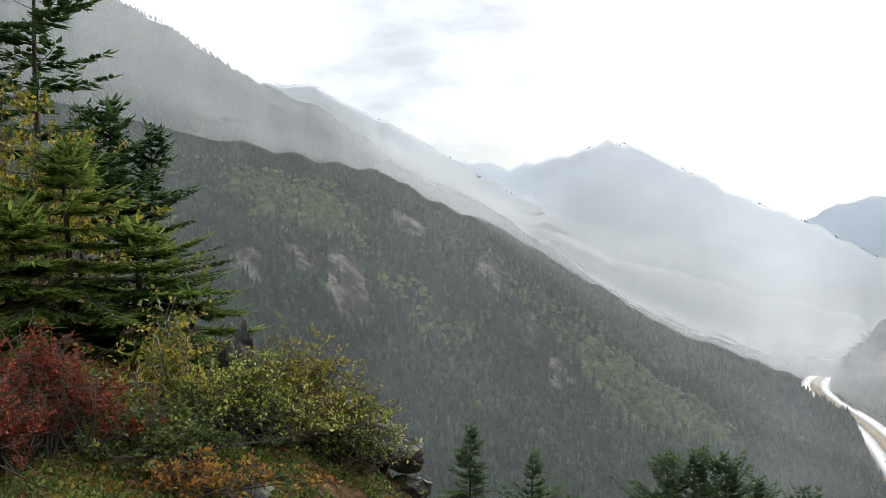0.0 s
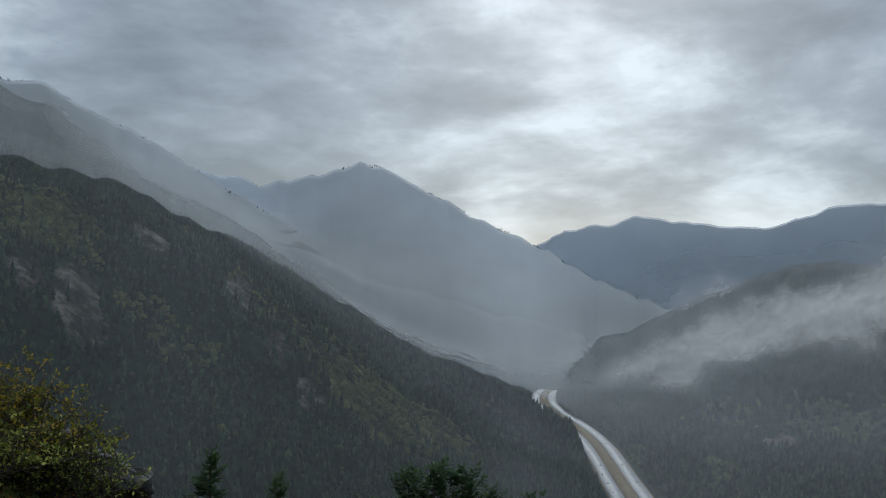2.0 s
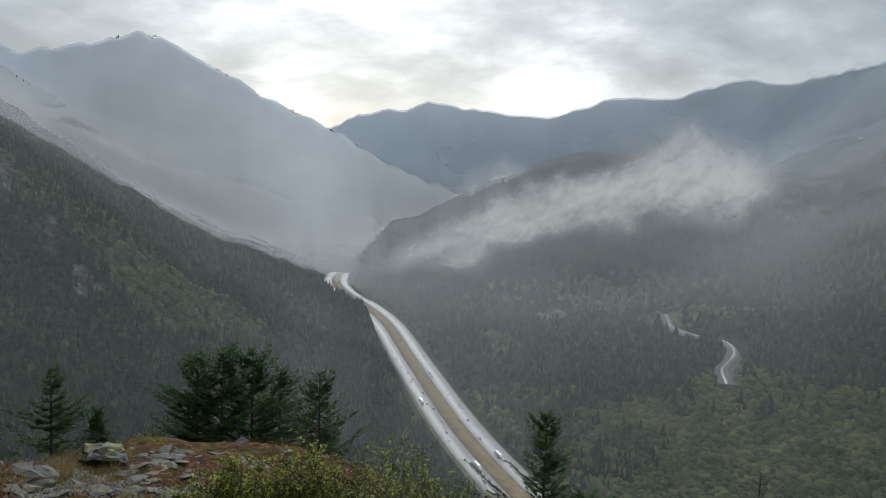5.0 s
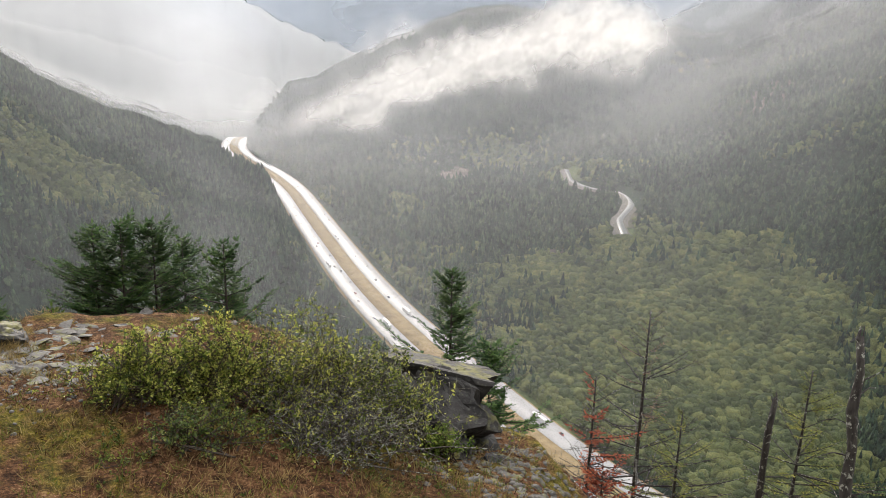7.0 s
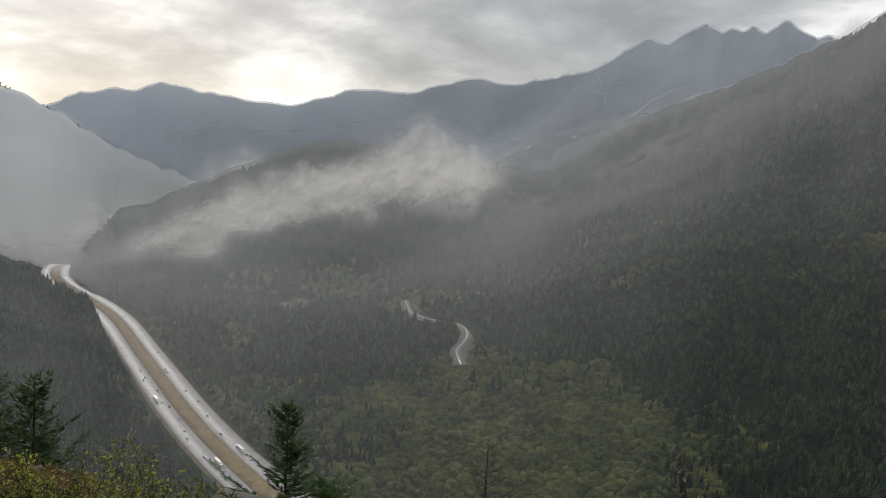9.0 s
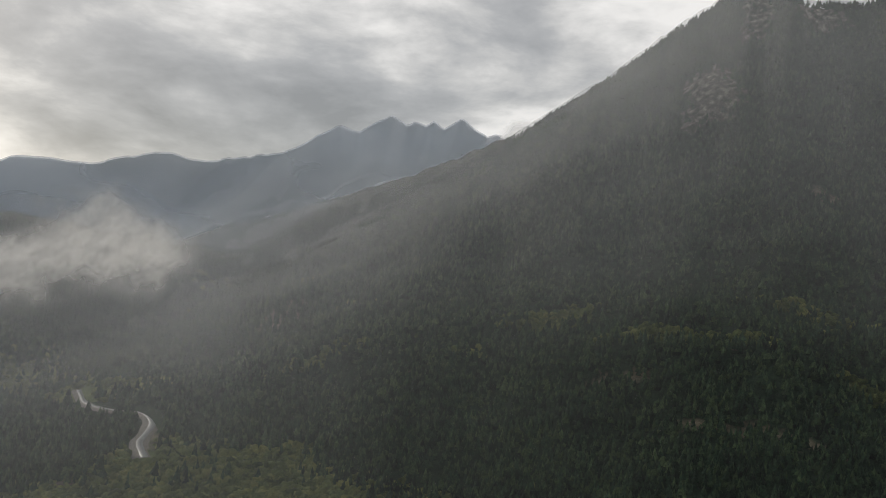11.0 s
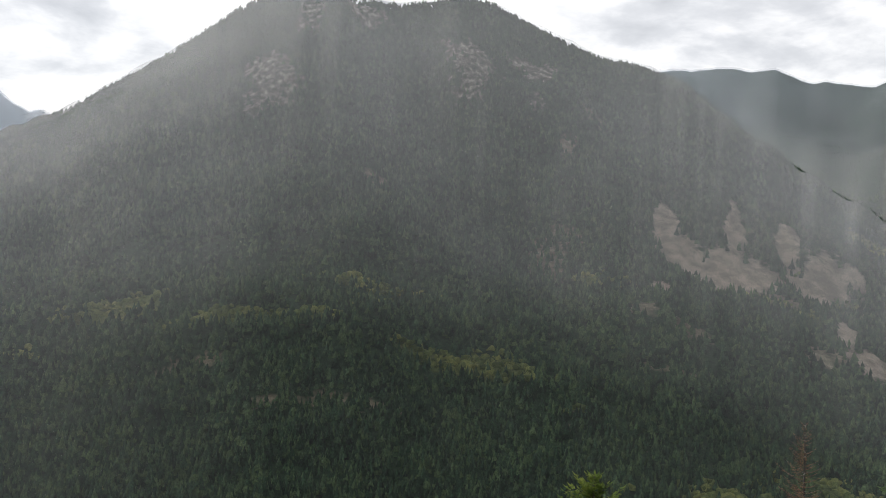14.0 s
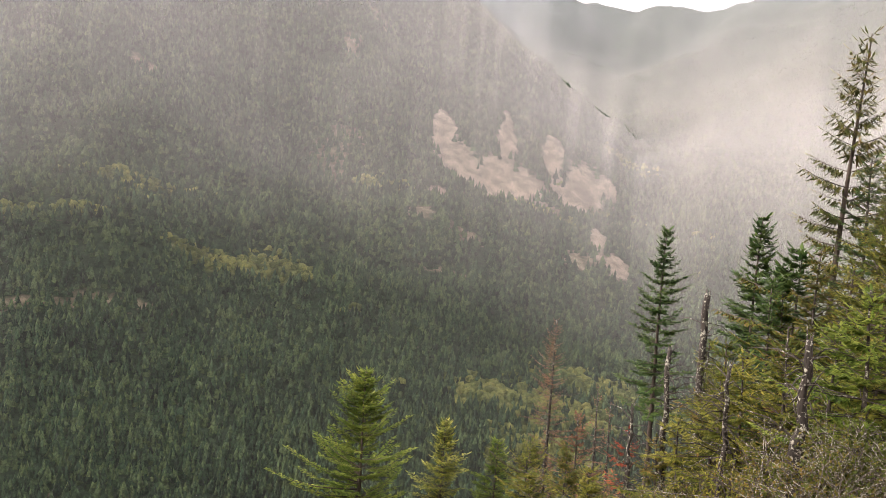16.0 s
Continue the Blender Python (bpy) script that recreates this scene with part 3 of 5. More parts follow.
# ---- woods on the slopes ----
def tree_templates(rng, broad, far=False):
    """Small low meshes: ragged tiers for conifers, lumpy heads for broadleaved trees; unit height."""
    out = []
    for _ in range(6):
        v, f = [], []
        if broad:
            # a lumpy rounded crown
            v.append((rng.normal(0, 0.08), rng.normal(0, 0.08), 0.95))
            for ring, (zz, rr) in enumerate(((0.74, 0.34), (0.32, 0.46))):
                for k in range(5):
                    a = (k + 0.5 * ring) * 2 * math.pi / 5 + rng.uniform(-0.3, 0.3)
                    j = rr * rng.uniform(0.6, 1.35)
                    v.append((j * math.cos(a), j * math.sin(a), zz + rng.uniform(-0.2, 0.18)))
            f += [(0, 1 + k, 1 + (k + 1) % 5) for k in range(5)]
            for k in range(5):
                m = (k + 1) % 5
                f += [(1 + k, 6 + k, 1 + m), (1 + m, 6 + k, 6 + m)]
        else:
            for lo, hi, rad in ((0.0, 0.72, 0.21), (0.38, 1.0, 0.13)) if far else ((0.05, 0.58, 0.21), (0.30, 0.82, 0.165), (0.56, 1.0, 0.10)):
                b = len(v)
                v.append((rng.normal(0, 0.008), rng.normal(0, 0.008), hi))
                n = 3 if far else 5 if lo < 0.5 else 4
                for k in range(n):
                    a = k * 2 * math.pi / n + rng.random() * 0.8
                    rr = rad * rng.uniform(0.55, 1.3)
                    v.append((rr * math.cos(a), rr * math.sin(a), lo + rng.uniform(-0.05, 0.09)))
                f += [(b, b + 1 + k, b + 1 + (k + 1) % n) for k in range(n)]
        out.append((np.array(v), np.array(f)))
    return out


def along_crests(x, y, rng):
    """Moves one tree in twelve on to the crest lines of the nearer ridges."""
    x, y = x.copy(), y.copy()
    lines = [np.array([at(*p) for p in RIDGES[k][0]])[:, :2] for k in ("great_peak", "cliff_spur", "wooded_spur", "middle_hill", "great_peak", "great_peak")]
    pick = np.arange(int(len(x) * 0.016))
    for k, i in enumerate(np.array_split(pick, len(lines))):
        p = lines[k]
        t = np.concatenate([[0], np.cumsum(np.hypot(*np.diff(p, axis=0).T))])
        s = rng.uniform(0, t[-1], len(i))
        x[i] = np.interp(s, t, p[:, 0]) + rng.normal(0, 14, len(i))
        y[i] = np.interp(s, t, p[:, 1]) + rng.normal(0, 14, len(i))
    return x, y


# highest sight line up to each distance, seen from the viewpoint
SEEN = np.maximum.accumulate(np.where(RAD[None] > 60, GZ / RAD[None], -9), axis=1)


def haze_lift(r):
    """How high the haze sheets hang above the ground at this distance; trees are kept below."""
    return np.interp(r, [250, 800, 1400, 2500, 3200, 4700], [12, 24, 30, 23, 12, 8])


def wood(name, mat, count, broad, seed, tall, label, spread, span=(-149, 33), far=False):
    """A wood as one object: many small trees strewn over the slopes in sight of the viewpoint."""
    rng = np.random.default_rng(seed)
    n = count * (14 if broad else 5)
    az = np.radians(rng.uniform(span[0], span[1], n))
    u = rng.random(n)
    lo, hi = spread
    r = np.exp(np.log(lo) + (np.log(hi) - np.log(lo)) * u ** (0.9 if far else 0.66))
    x, y = -np.sin(az) * r, np.cos(az) * r
    if not broad:
        x, y = along_crests(x, y, rng)
        r, az = np.hypot(x, y), np.arctan2(-x, y)
    z = height(x, y)
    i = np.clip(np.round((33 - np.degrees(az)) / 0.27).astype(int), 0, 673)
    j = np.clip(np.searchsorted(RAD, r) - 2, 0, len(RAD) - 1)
    # trees hidden from the viewpoint are left out
    in_sight = (z + tall * 1.3) / r > SEEN[i, np.maximum(j - 1, 0)]
    m = masks(x, y)
    off = road_offset(x, y)
    stream = np.array(RIVER, dtype=float)
    river_off = np.min([np.hypot(x - q[0], y - q[1]) for q in road_line(stream, 60)], axis=0)
    bare = np.maximum(m["rock"] * 1.0, np.maximum(m["soil"] * 0.7, m["quarry"] * 1.6))
    ok = in_sight & (river_off > 16) & (off > np.where((r < 1560) & (x > 0.36 * y), 38, 29)) & (bare < 0.35 + 0.7 * rng.random(n) ** 1.5)
    lush = np.clip(m["meadow"] + 0.6 * (fbm(x, y, 160, 4, 77) > np.interp(x, [200, 800], [0.08, 0.42])) * (z < np.where(x > 800, -30, 150)), 0, 1)
    # the cleared valley floor below the ledge has scrub and hardly a conifer
    flat = np.clip((950 - r) / 60, 0, 1) * np.clip((np.degrees(az) + 68 + 5 * fbm(x, y, 120, 3, 88)) / 2, 0, 1) * np.clip((-46 - np.degrees(az) + 4 * fbm(x, y, 120, 3, 89)) / 2, 0, 1)
    lush = np.maximum(lush, flat * 1.2)
    ok &= (rng.random(n) < lush) if broad else (rng.random(n) > lush * 0.8 + 0.17 * (np.maximum(m["meadow"], flat) > 0.5) * (r < 1300))
    pick = np.nonzero(ok)[0][:count]
    x, y, z, r = x[pick], y[pick], z[pick], r[pick]
    tall = tall * np.interp(np.degrees(az[pick]), [-150, -60, -30, 0, 33], [1.55, 1.45, 1.15, 0.85, 0.85])
    hgt = tall * rng.uniform(0.55, 1.25, len(pick)) * np.clip(1.15 - z / 2600, 0.6, 1.2)
    # trees shortened to stay under the haze sheets
    hgt = np.minimum(hgt, haze_lift(r) * rng.uniform(0.6, 0.97, len(pick)))
    wid = hgt * rng.uniform(0.8, 1.25, len(pick)) * (1.2 if broad else (1 + np.clip((r - 900) / 3000, 0, 0.6)) * np.interp(x, [300, 900], [1.0, 1.3]))
    turn = rng.uniform(0, 2 * math.pi, len(pick))
    V, F, base = [], [], 0
    temps = tree_templates(rng, broad, far)
    which = rng.integers(0, len(temps), len(pick))
    for k, (tv, tf) in enumerate(temps):
        s = np.nonzero(which == k)[0]
        c, sn = np.cos(turn[s])[:, None], np.sin(turn[s])[:, None]
        px = x[s][:, None] + (tv[:, 0] * c - tv[:, 1] * sn) * wid[s][:, None]
        py = y[s][:, None] + (tv[:, 0] * sn + tv[:, 1] * c) * wid[s][:, None]
        pz = z[s][:, None] - 1.0 + tv[:, 2] * hgt[s][:, None]
        V.append(np.stack([px, py, pz], -1).reshape(-1, 3))
        F.append((tf[None] + (np.arange(len(s)) * len(tv))[:, None, None] + base).reshape(-1, 3))
        base += len(s) * len(tv)
    return thing(name, mesh_from(name, np.concatenate(V), np.concatenate(F)), mat, label, "forest", kind="stuff")


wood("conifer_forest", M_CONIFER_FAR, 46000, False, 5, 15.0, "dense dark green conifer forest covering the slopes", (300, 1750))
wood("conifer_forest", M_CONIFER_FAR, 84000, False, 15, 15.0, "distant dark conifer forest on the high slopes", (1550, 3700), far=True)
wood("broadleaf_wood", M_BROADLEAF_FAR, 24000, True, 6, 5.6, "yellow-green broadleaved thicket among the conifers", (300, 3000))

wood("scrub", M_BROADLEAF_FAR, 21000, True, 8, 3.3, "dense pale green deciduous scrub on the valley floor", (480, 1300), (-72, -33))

# ---- haze painted on sheets before the slopes, and cloud banks ----
# sheets for haze and cloud: opacity from the veil attribute, second tone where far
def veil_material(name, tone, far, rag):
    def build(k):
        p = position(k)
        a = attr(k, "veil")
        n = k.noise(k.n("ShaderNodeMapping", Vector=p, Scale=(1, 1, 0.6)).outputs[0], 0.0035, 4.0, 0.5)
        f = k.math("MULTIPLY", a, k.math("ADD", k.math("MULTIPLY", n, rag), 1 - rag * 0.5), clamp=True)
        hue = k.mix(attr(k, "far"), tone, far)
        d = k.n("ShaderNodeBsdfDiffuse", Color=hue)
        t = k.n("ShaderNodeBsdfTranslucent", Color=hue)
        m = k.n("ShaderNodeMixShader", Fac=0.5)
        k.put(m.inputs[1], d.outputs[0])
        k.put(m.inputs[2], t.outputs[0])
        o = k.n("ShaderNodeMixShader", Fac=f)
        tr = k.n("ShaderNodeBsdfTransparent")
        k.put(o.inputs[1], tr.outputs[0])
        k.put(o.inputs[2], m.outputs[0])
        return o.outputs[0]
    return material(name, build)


M_HAZE = veil_material("haze_sheet", (0.88, 0.89, 0.90), (0.78, 0.84, 0.93), 0.2)


# painted haze opacity: distance from the viewpoint, then one share for each bearing
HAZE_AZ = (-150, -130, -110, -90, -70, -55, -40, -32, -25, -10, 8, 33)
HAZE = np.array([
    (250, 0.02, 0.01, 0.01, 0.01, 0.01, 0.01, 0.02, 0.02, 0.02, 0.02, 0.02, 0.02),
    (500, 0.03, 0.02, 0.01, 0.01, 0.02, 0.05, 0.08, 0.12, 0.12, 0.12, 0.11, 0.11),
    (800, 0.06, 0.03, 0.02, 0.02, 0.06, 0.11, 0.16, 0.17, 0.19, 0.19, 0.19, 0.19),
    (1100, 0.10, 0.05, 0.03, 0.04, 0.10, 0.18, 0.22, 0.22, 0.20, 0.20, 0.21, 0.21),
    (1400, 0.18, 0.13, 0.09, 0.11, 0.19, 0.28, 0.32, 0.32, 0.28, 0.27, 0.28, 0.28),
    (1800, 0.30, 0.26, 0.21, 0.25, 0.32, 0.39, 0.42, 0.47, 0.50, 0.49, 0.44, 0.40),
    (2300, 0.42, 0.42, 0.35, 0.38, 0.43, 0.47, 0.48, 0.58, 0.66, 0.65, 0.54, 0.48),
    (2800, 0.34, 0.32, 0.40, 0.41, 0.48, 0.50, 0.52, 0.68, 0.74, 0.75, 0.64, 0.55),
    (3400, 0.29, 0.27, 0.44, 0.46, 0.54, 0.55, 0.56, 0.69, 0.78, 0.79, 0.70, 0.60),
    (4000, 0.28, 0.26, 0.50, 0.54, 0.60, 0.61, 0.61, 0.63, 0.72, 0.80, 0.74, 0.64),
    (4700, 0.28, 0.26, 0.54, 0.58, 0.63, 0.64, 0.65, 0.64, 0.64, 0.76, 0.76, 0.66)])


def fit_haze_sheets():
    """Distance haze painted on thin sheets fitted before the slopes as seen from the viewpoint, a tree's height and
    more above them, more opaque with distance.
    """
    az = np.arange(32.9, -148.9, -0.28)
    last, first = int(np.argmax(np.degrees(AZ) < -149)), int(np.argmax(RAD > 240))
    rad = RAD[first:]
    lift = haze_lift(rad)
    col = np.clip((33 - az) / 0.27, 0, last - 1.001)
    c0 = col.astype(int)
    z = GZ[c0, first:] * (1 - (col - c0))[:, None] + GZ[c0 + 1, first:] * (col - c0)[:, None]
    sight = (z + lift) / rad
    top = np.maximum.accumulate(sight, axis=1)
    # the rows of the sheet run along the crests of the near, middle and far ridges
    crest = [np.full(len(az), math.tan(radians(-33)))]
    for reach in (1000, 1560, 2680, 3900, 5000):
        crest.append(np.maximum(top[:, int(np.searchsorted(rad, reach)) - 1], crest[-1] + 0.002))
    T = []
    for lo, hi, n in zip(crest[:-1], crest[1:], (70, 40, 60, 40, 30)):
        T += [lo + 0.0006 + (hi - lo - 0.0008) * f for f in np.linspace(0, 1, n)]
    T = np.stack(T + [crest[-1] + 0.0006], 1)
    R = np.empty_like(T)
    for i in range(len(az)):
        j = np.searchsorted(top[i], T[i])
        jj = np.clip(j, 1, len(rad) - 1)
        s0, s1 = sight[i, jj - 1], sight[i, jj]
        f = np.clip((T[i] - s0) / np.maximum(s1 - s0, 1e-6), 0, 1)
        R[i] = rad[jj - 1] + f * (rad[jj] - rad[jj - 1])
        R[i][j >= len(rad)] = -1
    hit = R > 0
    for j in range(1, R.shape[1]):
        R[:, j] = np.where(hit[:, j], R[:, j], R[:, j - 1])
    # distances evened out within each ridge so that the haze shows no waves
    for k in range(90):
        step = np.zeros_like(R)
        for ax in (0, 1) if k < 30 else (0,):
            d = np.diff(R, axis=ax)
            d = np.where(np.abs(d) < 0.05 * (R[1:] if ax == 0 else R[:, 1:]), d, 0) * 0.22
            if ax == 0:
                step[:-1] += d
                step[1:] -= d
            else:
                step[:, :-1] += d
                step[:, 1:] -= d
        R += step
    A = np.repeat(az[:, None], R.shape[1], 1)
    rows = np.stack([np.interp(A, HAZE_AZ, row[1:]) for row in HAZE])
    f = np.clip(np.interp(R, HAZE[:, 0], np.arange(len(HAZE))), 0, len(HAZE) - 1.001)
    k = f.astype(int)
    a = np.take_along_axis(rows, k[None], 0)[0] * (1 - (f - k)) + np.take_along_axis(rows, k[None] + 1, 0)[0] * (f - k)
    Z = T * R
    # haze opacity varied a little by noise
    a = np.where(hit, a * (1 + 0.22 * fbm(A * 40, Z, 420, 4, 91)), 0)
    # the haze opacity split over three thin sheets, one before the other
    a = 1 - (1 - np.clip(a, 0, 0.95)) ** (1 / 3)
    # pulled in towards the viewpoint along each line of sight
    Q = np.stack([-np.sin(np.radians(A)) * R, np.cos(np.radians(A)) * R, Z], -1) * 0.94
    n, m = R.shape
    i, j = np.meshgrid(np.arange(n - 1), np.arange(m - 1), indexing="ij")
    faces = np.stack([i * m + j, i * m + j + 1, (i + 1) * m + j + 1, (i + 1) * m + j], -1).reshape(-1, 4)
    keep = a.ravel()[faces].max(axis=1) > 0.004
    me = mesh_from("haze_sheet", Q.reshape(-1, 3), faces[keep])
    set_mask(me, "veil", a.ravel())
    # the bluer tone of distant haze, painted in by distance
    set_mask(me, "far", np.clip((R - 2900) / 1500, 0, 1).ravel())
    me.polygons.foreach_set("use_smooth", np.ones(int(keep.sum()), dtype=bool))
    ob = thing("haze_sheet", me, M_HAZE, "thin pale grey sheet of painted haze before the valley slopes", "mist", kind="stuff")
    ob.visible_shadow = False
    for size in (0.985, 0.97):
        ob = thing("haze_sheet", me, None, "thin pale grey sheet of painted haze before the valley slopes", "mist", kind="stuff")
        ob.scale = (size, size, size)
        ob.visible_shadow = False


fit_haze_sheets()


def cloud_bank(body, dists, dense, seed):
    """Cloud lying along a hillside: heaped sheets, ragged at the rim; body: bearing, height angle, half thickness in metres."""
    b = np.array(sorted(body))
    lo, hi = b[0, 0] - 1.5, b[-1, 0] + 1.0
    A, U = np.meshgrid(np.linspace(hi, lo, int((hi - lo) * 10)), np.linspace(-2.2, 2.4, 84), indexing="ij")
    mid, half = np.interp(A, b[:, 0], b[:, 1]), np.interp(A, b[:, 0], b[:, 2])
    for k, dist in enumerate(dists):
        z = np.tan(np.radians(mid)) * dist + U * half
        swell = np.sqrt(np.clip(1 - (U / 2.4) ** 2, 0, 1))
        s = A * dist * math.pi / 180
        lump = fbm(s * 0.8, z, 95, 5, seed + k, 0.55)
        fine = fbm(s, z * 0.8, 34, 4, seed + 20 + k, 0.6)
        R = dist - swell * half * 0.8 - lump * 40
        x, y = -np.sin(np.radians(A)) * R, np.cos(np.radians(A)) * R
        ends = np.clip((hi - A) / min(6, (hi - lo) * 0.3), 0, 1) * np.clip((A - lo) / min(3, (hi - lo) * 0.3), 0, 1)
        d = np.clip((np.where(U < 0, 1.0 - np.abs(U) * 0.75, 1.0 - U * 0.72) + lump * 1.0 + fine * 0.28) * 0.8, 0, 1)
        a = d * d * (3 - 2 * d) * ends * dense
        a *= np.interp(A, [-54, -45, -36, -26], [1.0, 1.0, 0.8, 0.55])
        n, m = A.shape
        i, j = np.meshgrid(np.arange(n - 1), np.arange(m - 1), indexing="ij")
        faces = np.stack([i * m + j, i * m + j + 1, (i + 1) * m + j + 1, (i + 1) * m + j], -1).reshape(-1, 4)
        keep = a.ravel()[faces].max(axis=1) > 0.01
        me = mesh_from("cloud", np.stack([x, y, z], -1).reshape(-1, 3), faces[keep])
        set_mask(me, "veil", a.ravel())
        me.polygons.foreach_set("use_smooth", np.ones(int(keep.sum()), dtype=bool))
        ob = thing("cloud", me, M_CLOUD, "ragged white cloud lying along the wooded hill", "cloud", kind="stuff")
        ob.visible_shadow = False


M_CLOUD = veil_material("white_cloud", (0.77, 0.76, 0.75), (0.77, 0.76, 0.75), 0.4)
cloud_bank([(-27.0, -7.8, 26), (-30.3, -6.5, 36), (-33.5, -5.4, 46), (-36.6, -4.1, 45), (-39.8, -3.0, 50), (-42.9, -2.0, 56), (-45.9, -1.3, 62), (-47.5, -0.9, 66), (-48.9, -0.7, 72), (-51.1, -0.9, 58), (-53.5, -1.1, 36)], (1560, 1650), 0.86, 60)
cloud_bank([(-31.5, -3.6, 40), (-33.5, -2.6, 48), (-35.5, -1.5, 44), (-37.5, -0.9, 40)], (2300,), 0.55, 65)
cloud_bank([(-24.5, -6.6, 26), (-26.3, -5.9, 34), (-28.5, -5.2, 30)], (2050,), 0.45, 68)
cloud_bank([(-74.2, 8.9, 30), (-75.6, 9.3, 46), (-77.0, 9.6, 36)], (2950,), 0.5, 71)

# ---- things on the ledge and just below it ----
class Soup:
    """Triangles for one mesh: tubes, leaves, lumps."""

    def __init__(self):
        self.v, self.f = [], []

    def tube(self, pts, radii, sides=5):
        pts = [Vector(p) for p in pts]
        b = len(self.v)
        for i, (p, r) in enumerate(zip(pts, radii)):
            d = (pts[min(i + 1, len(pts) - 1)] - pts[max(i - 1, 0)]).normalized()
            u = d.cross(Vector((0.31, 0.95, 0.08)) if abs(d.y) < 0.9 else Vector((1, 0, 0))).normalized()
            w = d.cross(u)
            for k in range(sides):
                a = 2 * math.pi * k / sides
                self.v.append(p + (u * math.cos(a) + w * math.sin(a)) * r)
        for i in range(len(pts) - 1):
            for k in range(sides):
                a, c = b + i * sides + k, b + i * sides + (k + 1) % sides
                self.f += [(a, c, a + sides), (c, c + sides, a + sides)]
        e = len(self.v)
        self.v.append(pts[-1])
        self.f += [(e - sides + k, e - sides + (k + 1) % sides, e) for k in range(sides)]

    def leaf(self, p, d, side, length, width):
        """A pointed blade, folded a little along its middle."""
        b = len(self.v)
        m = p + d * length * 0.45
        lift = d.cross(side) * width * 0.25
        self.v += [p, m + side * width * 0.5 + lift, p + d * length, m - side * width * 0.5 + lift]
        self.f += [(b, b + 1, b + 2), (b, b + 2, b + 3)]

    def needle(self, p, d, side, length, width):
        """One slim triangle."""
        b = len(self.v)
        self.v += [p + side * width * 0.5, p + d * length, p - side * width * 0.5]
        self.f.append((b, b + 1, b + 2))

    def mesh(self, name, smooth=False):
        me = mesh_from(name, np.array([tuple(v) for v in self.v]), np.array(self.f))
        if smooth:
            me.polygons.foreach_set("use_smooth", np.ones(len(self.f), dtype=bool))
        return me


def part(name, soup, mat, parent, label="", smooth=False):
    ob = thing(name, soup.mesh(name, smooth), mat, label, "", parent=parent)
    return ob


def holder(name, place, label, category, group=""):
    ob = new(name)
    ob.location = place
    return tagged(ob, label, category, group)


def spot(az, r, sink=0.05):
    a = radians(az)
    x, y = -math.sin(a) * r, math.cos(a) * r
    return Vector((x, y, float(own_hill(np.array([x]), np.array([y]))[0]) - sink))


def rand_dir(rng, flat=1.0):
    d = Vector((rng.gauss(0, 1), rng.gauss(0, 1), rng.gauss(0, 1) * flat))
    return d.normalized()


